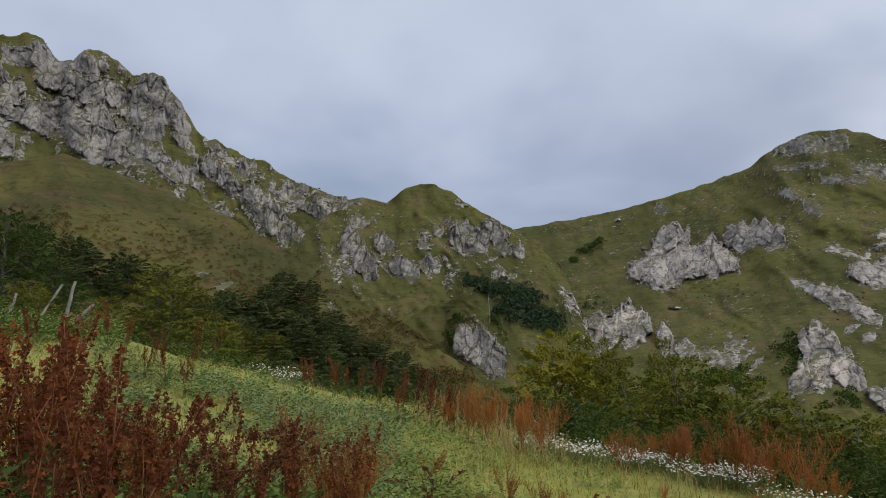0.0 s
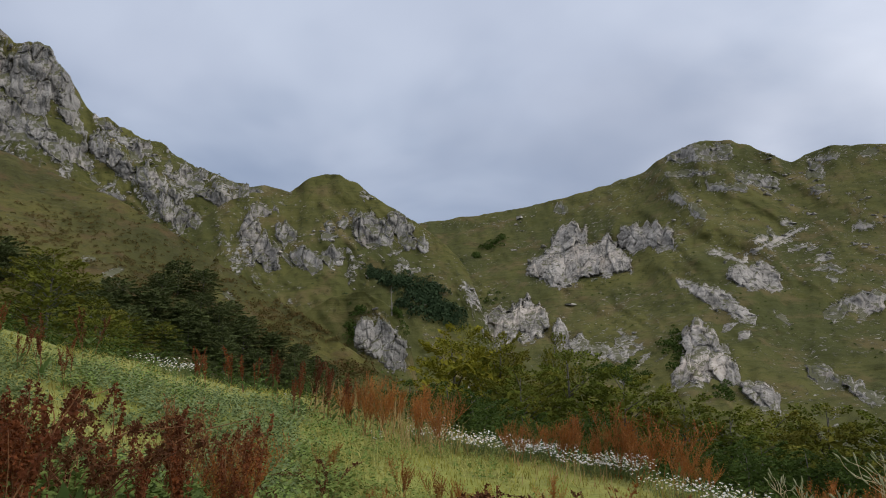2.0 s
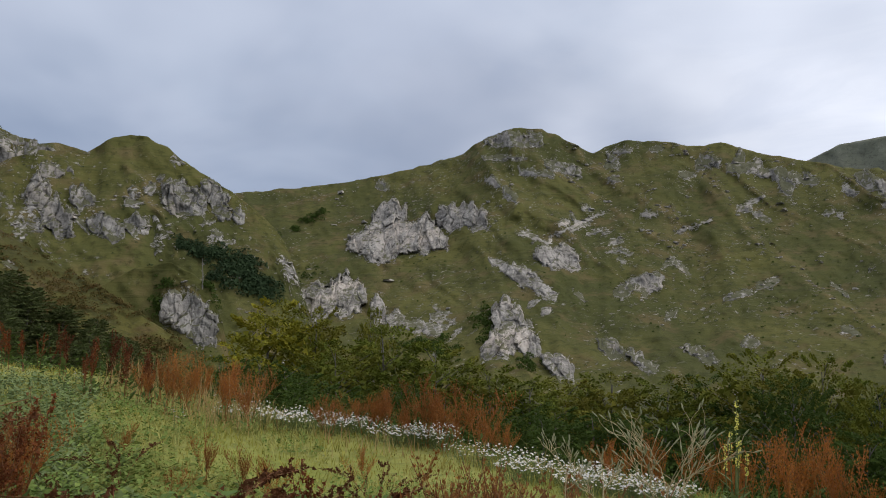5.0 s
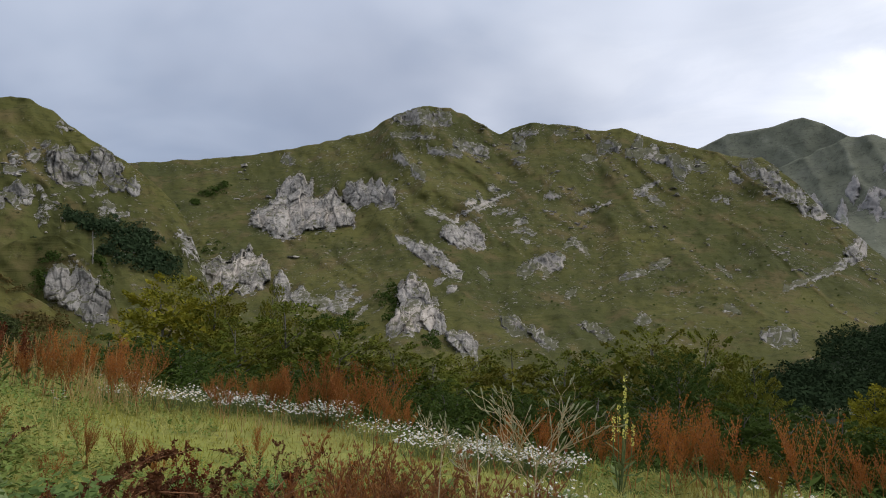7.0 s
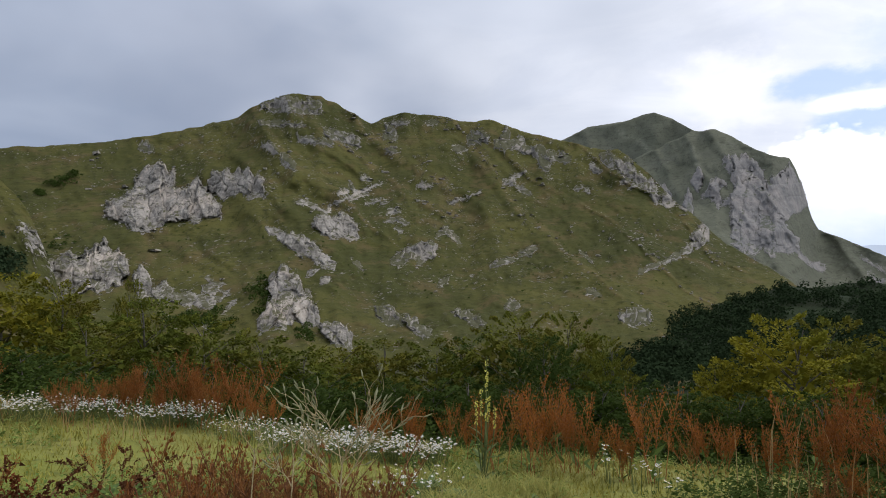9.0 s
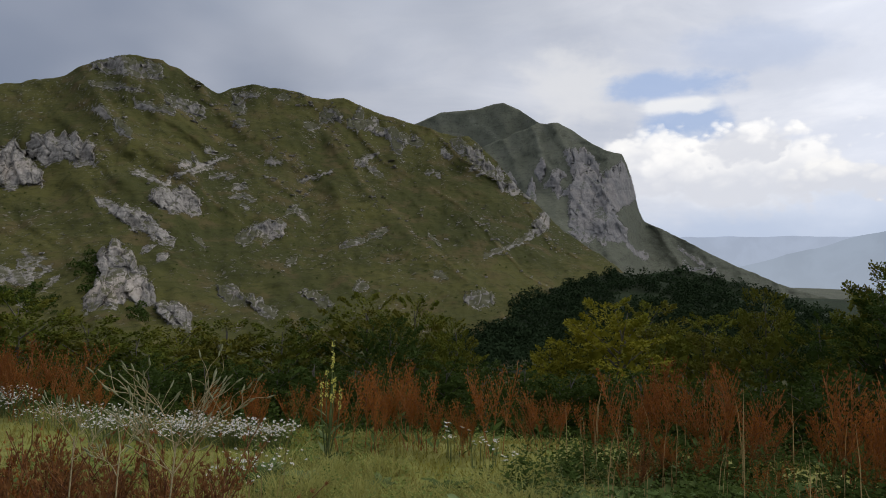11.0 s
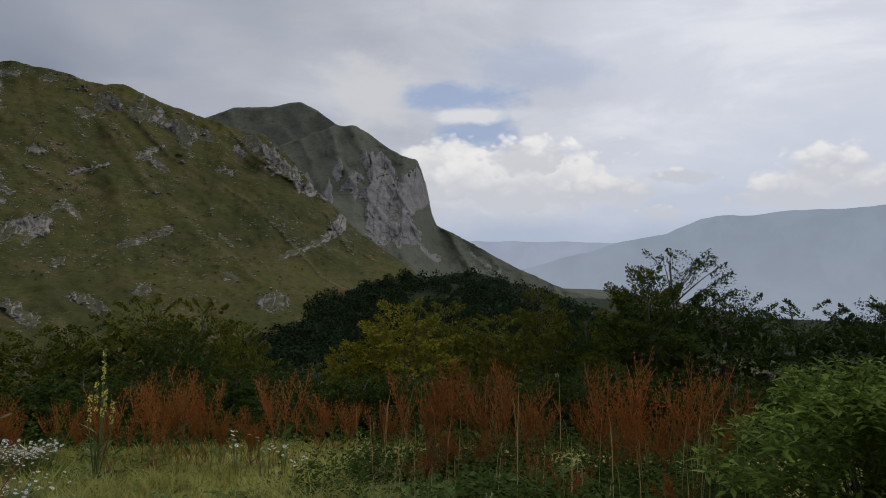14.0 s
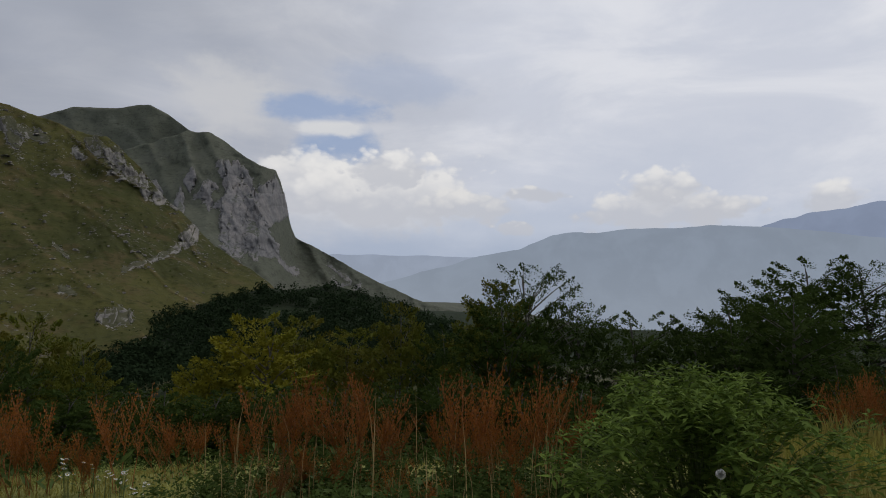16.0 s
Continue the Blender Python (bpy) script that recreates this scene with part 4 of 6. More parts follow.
build_mountain("cliff_mountain", "hazy mountain that ends in a tall pale limestone cliff", CLIFF, [(52, -2.2, 850), (64, -3.0, 820), (72, -8.5, 800), (84, -9.5, 780), (93, -9.8, 780)], HAZED_SLOPE, CLIFF_CRAGS + small_crags(44, 57, 75, -1.0, 8.0, 8),
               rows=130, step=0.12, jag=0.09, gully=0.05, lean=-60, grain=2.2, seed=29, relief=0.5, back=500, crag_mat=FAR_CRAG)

# near spur on the left, grass and brown bracken
SPUR = [(-48, 13, 225), (-40, 12.5, 220), (-33.3, 12.6, 215), (-31, 13.4, 212), (-29.5, 13.9, 210), (-26.0, 13.0, 205), (-21.9, 11.7, 200), (-17.6, 10.2, 190), (-14.1, 8.4, 182), (-10.4, 6.0, 174),
        (-6.7, 3.7, 166), (-3.0, 1.4, 158), (0.7, -0.9, 150), (4.4, -3.6, 140), (8, -7.5, 130)]
build_mountain("grassy_spur", "smooth grassy spur with brown bracken patches", SPUR,
               [(-48, -3, 60), (-33, -3.5, 62), (-20, -5, 66), (-8, -11, 72), (0, -16, 80), (8, -19, 84)], SPUR_GRASS,
               [(-17.5, 4.8, 0.6, 0.22, 20), (-19.2, 5.6, 0.4, 0.18, 10), (-9.0, 3.2, 0.5, 0.2, -30)], crag_mat=GREY_CRAG, rows=130, step=0.2, jag=0.07, gully=0.05, lean=-35, grain=5, seed=33, relief=0.4, back=90, category="hillside")

# forest ridge beyond the near trees
WOODS = [(48, -7.5, 300), (51.9, -5.8, 310), (55.6, -4.2, 330), (59.7, -2.1, 350), (63.4, -1.3, 370), (67.4, -0.1, 390), (69.1, -0.5, 390), (72.1, -1.1, 385),
         (76.2, -1.9, 380), (81.8, -3.2, 370), (90, -5.5, 350), (100, -7, 330), (118, -7.5, 330)]
build_mountain("forest_ridge", "low ridge under dense dark forest", WOODS, [(48, -8.5, 185), (118, -8.5, 185)], SHADE_FLOOR, rows=50, step=0.4,
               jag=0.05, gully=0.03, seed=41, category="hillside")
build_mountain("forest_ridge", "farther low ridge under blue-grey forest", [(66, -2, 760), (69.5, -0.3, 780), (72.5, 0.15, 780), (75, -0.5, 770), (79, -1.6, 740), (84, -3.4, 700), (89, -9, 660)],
               [(66, -5, 520), (84, -9, 520), (89, -9.5, 520)], SHADE_FLOOR, rows=40, step=0.4, jag=0.05, gully=0.03, seed=43, category="hillside")


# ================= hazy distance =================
# distant ranges glow by themselves; haze is painted in, paler low down
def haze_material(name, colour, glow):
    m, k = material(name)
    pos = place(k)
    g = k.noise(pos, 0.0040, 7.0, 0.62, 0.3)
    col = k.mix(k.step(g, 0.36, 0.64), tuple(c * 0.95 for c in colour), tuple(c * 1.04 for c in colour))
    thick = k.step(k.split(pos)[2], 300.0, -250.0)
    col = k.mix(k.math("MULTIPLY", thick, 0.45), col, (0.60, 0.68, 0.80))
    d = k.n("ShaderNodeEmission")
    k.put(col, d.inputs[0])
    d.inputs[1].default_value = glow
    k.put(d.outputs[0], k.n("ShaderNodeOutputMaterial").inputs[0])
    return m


def backdrop(label, crest, low, r, colour, seed, jag):
    crest = np.array(crest, float)
    az = np.arange(crest[0, 0], crest[-1, 0], 0.15)
    e = np.interp(az, crest[:, 0], crest[:, 1]) + jag * fbm(az * 0.5, az * 0 + seed, 5, seed)
    v = np.linspace(0, 1, 12)
    ee = low + (e[:, None] - low) * v
    rr = r * (0.86 + 0.14 * v[None, :]) * (1 + 0.02 * fbm(az[:, None] * 0.4, ee * 1.0, 4, seed + 2))
    x, y = polar(az[:, None], rr)
    verts = np.stack([x, y, EYE + rr * np.tan(np.radians(ee))], -1).reshape(-1, 3)
    na, nr = ee.shape
    i, j = np.meshgrid(np.arange(na - 1), np.arange(nr - 1), indexing="ij")
    p, q = i * nr + j, (i + 1) * nr + j
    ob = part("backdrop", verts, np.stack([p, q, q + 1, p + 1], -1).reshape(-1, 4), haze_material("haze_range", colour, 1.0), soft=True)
    tagged(ob, label, "mountains", kind="structure")


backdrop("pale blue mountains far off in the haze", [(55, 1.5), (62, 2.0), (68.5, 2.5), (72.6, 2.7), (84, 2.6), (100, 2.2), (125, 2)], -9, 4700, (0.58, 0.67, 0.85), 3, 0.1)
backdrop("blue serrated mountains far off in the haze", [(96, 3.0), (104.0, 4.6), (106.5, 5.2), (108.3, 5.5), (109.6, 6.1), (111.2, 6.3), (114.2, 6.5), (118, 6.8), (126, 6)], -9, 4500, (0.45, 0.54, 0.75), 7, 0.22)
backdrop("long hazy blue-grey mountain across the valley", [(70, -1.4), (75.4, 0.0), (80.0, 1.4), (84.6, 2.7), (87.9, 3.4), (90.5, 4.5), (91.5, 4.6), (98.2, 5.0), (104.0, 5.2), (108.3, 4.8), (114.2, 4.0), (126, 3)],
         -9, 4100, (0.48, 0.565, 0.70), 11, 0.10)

# ================= trees =================
def on_face(name, az, el, n=0):
    """The point of a mountain side at a bearing and angle of height."""
    a, e, p = FACES[name][n]
    i = int(np.clip(round((az - a[0]) / (a[1] - a[0])), 0, len(a) - 1))
    j = int(np.argmin(np.abs(e[i] - el)))
    return p[i, j]


PEAK, GIRTH = {}, {}


def make_tree(label, leaf, seed, sprays=155, per=92, size=0.158, height=10.0, wide=3.6, name="beech_tree", open_=0.0, tier=0.75, small=False):
    """A broad-leaved tree 10 m high: trunk, limbs, and flat drooping leafy sprays set in tiers round a lobed crown.
    open_: 0 for a closed crown, 1 for a thin one with bare twigs between the sprays."""
    r = np.random.default_rng(seed)
    top = thing(name, label, "tree", at=pose(0, 0, -500))
    hs = np.linspace(0, 1, 8)
    bend = r.normal(size=2) * 0.3
    spine = np.stack([bend[0] * hs**2, bend[1] * hs**2, hs * height * 0.93], 1)
    part("trunk", *tube(spine, 0.18 * (1 - hs * 0.95) + 0.01, 8), BARK, top, soft=True)
    n = np.arange(sprays)
    h = 0.10 + 0.88 * ((n + r.random(sprays)) / sprays) ** 0.9
    tiers = np.round(h * 11) / 11
    h = np.clip(h + (tiers - h) * tier + r.normal(size=sprays) * 0.012, 0.06, 1.0)
    turn = n * 2.39996 + r.normal(size=sprays) * 0.3
    # the crown swells and narrows unevenly, with deep clefts between its lobes
    wave = 0.16 * np.sin(turn * 3 + 2.5 * np.sin(h * 9 + seed)) + 0.10 * np.sin(turn * 5 + h * 14 + seed)
    girth = wide * np.sqrt(np.clip(1 - (np.abs(h - 0.40) / np.where(h > 0.40, 0.63, 0.50)) ** 2.0, 0.006, 1)) * (1 + wave)
    girth = girth * r.uniform(0.72, 1.08, sprays)
    ray = np.stack([np.cos(turn), np.sin(turn), 0 * turn], 1)
    length = r.uniform(0.95, 1.85, sprays) * (1 - 0.35 * smooth(h, 0.75, 1.0))
    rise = 0.10 + 0.75 * smooth(h, 0.62, 1.0) + r.normal(size=sprays) * 0.12
    way = ray + np.array([[0, 0, 1.0]]) * rise[:, None]
    way /= np.linalg.norm(way, axis=1)[:, None]
    tip = ray * girth[:, None] + np.array([[0, 0, height]]) * h[:, None]
    base = tip - way * length[:, None]
    side = np.cross(way, np.array([[0, 0, 1.0]]) + r.normal(size=way.shape) * 0.22)
    side /= np.linalg.norm(side, axis=1)[:, None]
    limbs = []
    for i in range(0, sprays, 2 if open_ else 4):
        q = np.clip(base[i, 2] / height - 0.10 * girth[i] / wide - 0.05, 0.05, 0.9)
        root = np.array([np.interp(q, hs * 0.93, spine[:, k]) for k in range(3)])
        t = np.linspace(0, 1, 6)
        bow = np.array([0, 0, 0.35]) * (t * (1 - t))[:, None]
        limbs.append(tube(root + (tip[i] - way[i] * length[i] * 0.15 - root) * t[:, None] + bow, 0.035 * (1.08 - t), 4))
    part("branch", *join(*limbs), BARK, top, soft=True)
    idx = np.repeat(np.arange(sprays), per)
    m = len(idx)
    t = r.random(m) ** 0.8
    w = r.uniform(-1, 1, m) * np.sin(np.pi * np.clip(0.12 + 0.86 * t, 0, 1)) ** 0.8 * 0.46
    ln = length[idx]
    p = base[idx] + way[idx] * (t * ln)[:, None] + side[idx] * (w * ln)[:, None]
    p[:, 2] -= (0.30 * np.clip(t - 0.35, 0, 1) ** 2 + 0.45 * w * w) * ln
    p += r.normal(size=(m, 3)) * np.array([0.04, 0.04, 0.045])
    aim = way[idx] * 0.7 + side[idx] * np.sign(w)[:, None] * 0.65 + r.normal(size=(m, 3)) * 0.3
    up = np.array([[0, 0, 0.85]]) + ray[idx] * 0.5 + r.normal(size=(m, 3)) * 0.27
    s = size * r.uniform(0.6, 1.2, m)
    if open_ < 0.9:
        # the shaded heart of the crown
        q = int(800 * (1 - open_))
        hh = r.uniform(0.14, 0.86, q)
        core = wide * np.sqrt(np.clip(1 - (np.abs(hh - 0.40) / np.where(hh > 0.40, 0.63, 0.50)) ** 2.0, 0, 1)) * 0.60 * np.sqrt(r.random(q))
        b = r.uniform(0, 2 * np.pi, q)
        ip = np.stack([np.cos(b) * core, np.sin(b) * core, hh * height], 1)
        part("inner_foliage", *sprigs(ip, spread(q, r), spread(q, r), 0.34, 0.34), leaf, top)
    PEAK[top.name], GIRTH[top.name] = float(np.percentile(p[:, 2], 99.95)), float(np.percentile(np.hypot(p[:, 0], p[:, 1]), 93))
    part("crown", *(sprigs(p, aim, up, s, s * 0.8) if small else leaves(p, aim, up, s, s * 0.66, 0.12)), leaf, top)
    return top


TREE_KINDS = {
    "green": make_tree("green beech tree with layered leafy sprays", BEECH, 1),
    "green2": make_tree("green beech tree with layered leafy sprays", BEECH, 2),
    "gold": make_tree("beech tree turning yellow-green", BEECH_GOLD, 3),
    "olive": make_tree("olive-green beech tree in full leaf", BEECH_OLIVE, 4),
    "olive2": make_tree("olive-green beech tree in full leaf", BEECH_OLIVE, 5),
    "dark": make_tree("dark green beech tree in full leaf", BEECH_DARK, 6, tier=0.3, per=130, size=0.12),
    "dark2": make_tree("dark green beech tree in full leaf", BEECH_DARK, 7, tier=0.3, per=130, size=0.12),
    # dark leaf on both: the shade below the taller crowns, put in as colour
    "thick": make_tree("young beech tree at the wood's shady edge", BEECH_DARK, 21, sprays=110, per=64, size=0.19, small=True),
    "thick2": make_tree("young dark beech tree at the wood's edge", BEECH_DARK, 22, sprays=110, per=60, size=0.19, small=True),
    "airy": make_tree("tall thin-leaved tree with open branches", BEECH_DARK, 8, sprays=170, per=100, size=0.095, open_=1.0, tier=0.2),
    "dusk": make_tree("dark rounded tree on the slope", DUSKY, 9, sprays=100, per=60, size=0.34, name="broadleaf_tree", tier=0.0, small=True),
    "dusk2": make_tree("dark green bushy tree on the slope", DUSKY, 10, sprays=100, per=60, size=0.34, name="broadleaf_tree", tier=0.0, small=True),
}


def plant_tree(kind, az, el, r, half, low=None, broad=1.6):
    """A tree whose top shows at a bearing and height angle, r metres off, half: half its crown's width in degrees."""
    x, y = polar(az, r)
    z0 = float(land(x, y)) if low is None else low
    h = (EYE + r * math.tan(radians(el)) - z0)
    src = TREE_KINDS[kind]
    s = min(r * math.tan(radians(half * broad)) / GIRTH[src.name], (1.25 if low is None else 1.5) * max(h, 1.5) / PEAK[src.name])
    turn = rng.uniform(0, 360)
    copy_thing(src, pose(float(x), float(y), z0 - 0.1, 0, 0, turn) @ Matrix.Diagonal((s, s, max(h, 1.5) / PEAK[src.name], 1)))


NEAR_TREES = [("dark", -37, 9, 46, 5), ("dark2", -32.6, 9.6, 46, 4.2), ("olive", -30.8, 4.7, 32, 2.6), ("olive2", -21.6, 6.4, 34, 3.0), ("olive", -25.9, 3.8, 40, 2.2),
              ("green", -18.2, 2.6, 44, 3.0), ("dark", -36, 5, 32, 3), ("dark2", -28.5, 4.9, 52, 3.5), ("olive2", -23.5, 2.8, 36, 3.2)]
SPUR_TREES = [("dusk", -12.4, 5.9, 2.1, 2.6), ("dusk", -16.6, 4.4, 2.6, 3.4), ("dusk", -10.6, 3.5, 2.4, 2.8), ("dusk2", -18.6, 4.0, 2.0, 2.6), ("dusk2", -13.9, 3.4, 2.6, 3.2),
              ("dusk", -9.2, 2.4, 2.4, 2.6), ("dusk2", -11.3, 1.6, 2.6, 2.6), ("dusk2", -7.2, 1.2, 2.6, 2.6), ("dusk", -5.0, 0.2, 2.4, 2.4), ("dusk2", -8.6, -0.4, 2.8, 2.4),
              ("dusk2", -3.2, -1.1, 2.3, 2.2), ("green", -15.5, 1.8, 2.6, 3.0), ("dusk2", -5.6, -1.6, 2.6, 2.4), ("dusk2", -1.4, -2.6, 2.2, 2.0), ("dusk2", 0.6, -3.8, 2.0, 2.0),
              ("dusk2", -26.8, 7.6, 3.0, 3.2), ("dusk", -30.3, 8.6, 3.0, 3.0), ("dusk", -23.8, 6.4, 2.2, 2.2), ("dusk2", -20.6, 4.6, 2.0, 2.4), ("dusk", -1.9, -1.4, 1.4, 1.4)]
EAST_TREES = [("gold", 9.7, 1.4, 30, 3.6), ("olive", 12.6, 0.8, 30, 3.0), ("green", 17.3, 0.8, 31, 1.3), ("green", 18.6, -0.6, 28, 3.6), ("green2", 22.6, -2.0, 27, 3.6),
              ("green", 26.9, -3.7, 26, 3.6), ("green2", 14.6, -1.9, 26, 3.4), ("green", 30.2, -4.5, 25, 3.4), ("olive", 33.2, -4.6, 27, 3.2), ("green", 36.3, -4.1, 28, 3.4),
              ("green2", 40.6, -4.1, 29, 3.4), ("dark", 43.6, -4.0, 32, 3.0), ("olive", 47.4, -2.1, 31, 3.8), ("green2", 51.6, -2.2, 29, 2.8), ("olive2", 54.6, -4.0, 27, 2.0), ("dark2", 49.6, -3.8, 25, 2.8), ("thick2", 56.0, -7.2, 22, 3.4), ("thick2", 58.6, -7.4, 23, 3.2)]
SOUTH_TREES = [("gold", 66.8, -2.1, 28, 3.6), ("olive", 70.2, -2.3, 34, 3.4), ("olive2", 74.6, -3.2, 32, 3.4), ("olive", 78.4, -1.2, 30, 2.5), ("gold", 62.6, -5.6, 27, 2.2),
               ("dark", 82.4, -2.8, 29, 2.2), ("green", 86.0, 0.8, 26, 3.2), ("airy", 89.4, 2.2, 27, 4.0), ("dark", 87.4, 0.1, 25, 3.6), ("dark2", 92.6, -0.9, 27, 3.0), ("dark", 97.7, -1.5, 28, 3.4),
               ("dark2", 102, -1.5, 27, 3.0), ("dark", 104.6, -0.2, 25, 3.0), ("dark2", 108.2, 0.2, 23, 5.0), ("dark", 109.8, 2.8, 30, 3.8), ("airy", 113.4, 2.5, 30, 3.4), ("dark2", 106.8, 1.1, 27, 3.4),
               ("dark2", 118.5, 2.7, 30, 4.5)]
for row in NEAR_TREES + EAST_TREES + SOUTH_TREES:
    plant_tree(*row)
for kind, az, el, half, tall in SPUR_TREES:
    for step, drop in ((-0.25, 0.0), (0.65, 0.6), (-0.8, 1.0)):
        x, y, z = on_face("grassy_spur", az + step * half, el - tall - drop)
        plant_tree(kind, az + step * half, el - drop, math.hypot(x, y), half * 0.75, low=z - 0.3, broad=1.1)
# the lower row that closes the wood behind the meadow's brow; its dark leaf colour stands for shade under the crowns
for n, az in enumerate(np.arange(5.5, 116, 2.5)):
    el = float(np.interp(az, [5, 15, 25, 35, 50, 65, 80, 100, 116], [-3.0, -4.8, -6.4, -7.2, -7.6, -7.9, -7.2, -6.6, -4.0]))
    kind = ("thick2", "thick", "thick2")[n % 3]
    plant_tree(kind, az + rng.uniform(-1, 1), el + rng.uniform(-0.7, 0.5), rng.uniform(19.5, 23), rng.uniform(3.8, 4.8))


# ================= shrubs and forest far off =================
def clumps(points, radius, height, per, size, seed):
    """Many small domed crowns of leaf clusters as one pair of arrays."""
    r = np.random.default_rng(seed)
    n = len(points)
    radius, height = np.broadcast_to(radius, (n,)), np.broadcast_to(height, (n,))
    idx = np.repeat(np.arange(n), per)
    d = spread(len(idx), r)
    d[:, 2] = np.abs(d[:, 2])
    depth = r.uniform(0.72, 1.08, len(idx))[:, None]
    p = points[idx] + d * depth * np.stack([radius[idx], radius[idx], height[idx]], 1)
    way = np.cross(d, r.normal(size=d.shape)) + d * 0.3
    s = size * radius[idx] * r.uniform(0.6, 1.3, len(idx))
    return leaves(p, way, d + r.normal(size=d.shape) * 0.28, s, s * 0.8)


def scatter_wood(name, label, face, n_face, count, spots, radius, per, size, mat, seed, category, v0=0.02):
    """Stuff: crowns spread over a slope between bearings."""
    r = np.random.default_rng(seed)
    a, e, p = FACES[face][n_face]
    i = np.clip(((r.uniform(*spots, count) - a[0]) / (a[1] - a[0])).astype(int), 0, len(a) - 1)
    j = (r.uniform(v0, 1.0, count) ** 0.8 * (e.shape[1] - 1)).astype(int)
    rad = radius * r.uniform(0.65, 1.3, count)
    v, f = clumps(p[i, j], rad, rad * r.uniform(1.0, 1.6, count), per, size, seed + 1)
    ob = part(name, v, f, mat)
    return tagged(ob, label, category, kind="stuff")


scatter_wood("forest", "dense dark green forest on the low ridge", "forest_ridge", 0, 1400, (50, 90), 3.1, 74, 0.34, FOREST, 51, "forest")
scatter_wood("forest", "blue-dark forest on the farther ridge", "forest_ridge", 1, 700, (66, 88), 5.0, 44, 0.40, FOREST, 53, "forest")


def shrub_field(label, face, rows, mat, seed, per=60, name="shrubs"):
    """Stuff: shrubs in loose drifts; rows of bearing, height angle, half width, half height, count, radius in metres."""
    r = np.random.default_rng(seed)
    pts, rad = [], []
    for az, el, hw, hh, count, size in rows:
        for _ in range(count):
            pts.append(on_face(face, az + r.normal() * hw * 0.5, el + r.normal() * hh * 0.5))
            rad.append(size * r.uniform(0.5, 1.3))
    rad = np.array(rad)
    v, f = clumps(np.array(pts), rad, rad * 1.05, per, 0.42, seed + 1)
    tagged(part(name, v, f, mat), label, "shrubs", kind="stuff")


shrub_field("dark shrubs and scattered bushes on the mountain pasture", "green_mountain",
            [(26.5, -0.6, 0.8, 1.6, 26, 2.2), (22.5, -2.6, 3.0, 0.8, 40, 2.4), (29.8, -3.6, 1.0, 0.8, 16, 1.8), (11.7, 7.6, 0.4, 0.2, 12, 2.2), (12.3, 8.0, 0.4, 0.2, 14, 2.3), (12.9, 8.4, 0.4, 0.2, 12, 2.2), (10.8, 6.9, 0.25, 0.25, 14, 2.6),
             (9.0, 6.0, 1.6, 1.2, 20, 1.2), (34, 4, 16, 8, 240, 0.55), (50, 3, 10, 6, 240, 0.6), (21, 4.5, 5, 3.5, 50, 0.7), (12, 3.4, 1.2, 1.0, 12, 1.6),
             (10.4, 3.4, 1.0, 1.2, 14, 2.4)], BEECH_DARK, 61)
shrub_field("dark thicket of small trees filling the gully", "green_hill",
            [(2.2, 5.2, 1.0, 0.35, 26, 2.4), (4.2, 4.7, 1.4, 0.5, 40, 2.8), (6.6, 3.8, 1.4, 1.0, 60, 3.0), (7.6, 2.4, 1.2, 1.0, 50, 3.0), (5.2, 3.0, 0.8, 0.8, 24, 2.4), (9.2, 1.4, 0.8, 1.0, 18, 2.2),
             (-1, 8, 5, 3, 30, 0.7), (0.5, 3.2, 1.5, 0.5, 8, 1.3)], CONIFER_BLUE, 63)
shrub_field("small dark bushes on the rocky ridge", "rocky_ridge",
            [(-14, 10, 6, 2.5, 40, 0.9), (-20, 12, 5, 1.5, 22, 1.0), (-33.0, 12.9, 0.3, 0.2, 3, 2.4), (-11, 12.6, 3, 0.3, 5, 0.8), (-7, 9, 2, 2, 14, 0.9)], BEECH_DARK, 65)
shrub_field("bracken and low bushes on the spur", "grassy_spur",
            [(-14, 4, 7, 3.0, 420, 0.6), (-6, 1.0, 6, 2.0, 320, 0.7), (0, -2.6, 2.5, 0.8, 80, 1.0), (-24, 7, 8, 3.2, 420, 0.5), (-30, 9, 3, 1.5, 60, 0.7), (-19, 8, 6, 2.0, 160, 0.4)], BRACKEN, 67, per=40)
shrub_field("brown-green bushes over the rock of the knoll", "rocky_knoll", [(1.2, 2.2, 0.8, 0.5, 14, 1.1), (0.6, 0.8, 0.5, 0.8, 14, 1.3), (4.4, 2.6, 0.8, 0.6, 14, 1.3)], BEECH_DARK, 69, name="bushes")


# the dead trunk on the knoll
def dead_trunk():
    foot = on_face("rocky_knoll", 3.75, 2.0)
    top = thing("dead_tree", "bare grey dead tree trunk on the knoll", "tree", at=pose(*foot))
    t = np.linspace(0, 1, 7)
    line = np.stack([-0.25 * t + 0.1 * np.sin(t * 5), 0 * t, t * 8.8 - 0.4], 1)
    part("trunk", *tube(line, 0.22 * (1 - 0.75 * t), 6), DEADWOOD, top, soft=True)
    for z, dx in ((0.35, 0.7), (0.5, -0.6), (0.72, 0.4)):
        base = np.array([np.interp(z, t, line[:, 0]), 0, z * 8.8])
        part("branch_stub", *tube(base + np.array([[0, 0, 0], [dx * 0.6, 0.1, 0.35], [dx, 0.1, 0.8]]), [0.07, 0.05, 0.02], 5), DEADWOOD, top)


dead_trunk()
# ================= plants of the meadow =================
def ground_at(az, r):
    x, y = polar(az, r)
    return float(x), float(y), float(land(x, y))


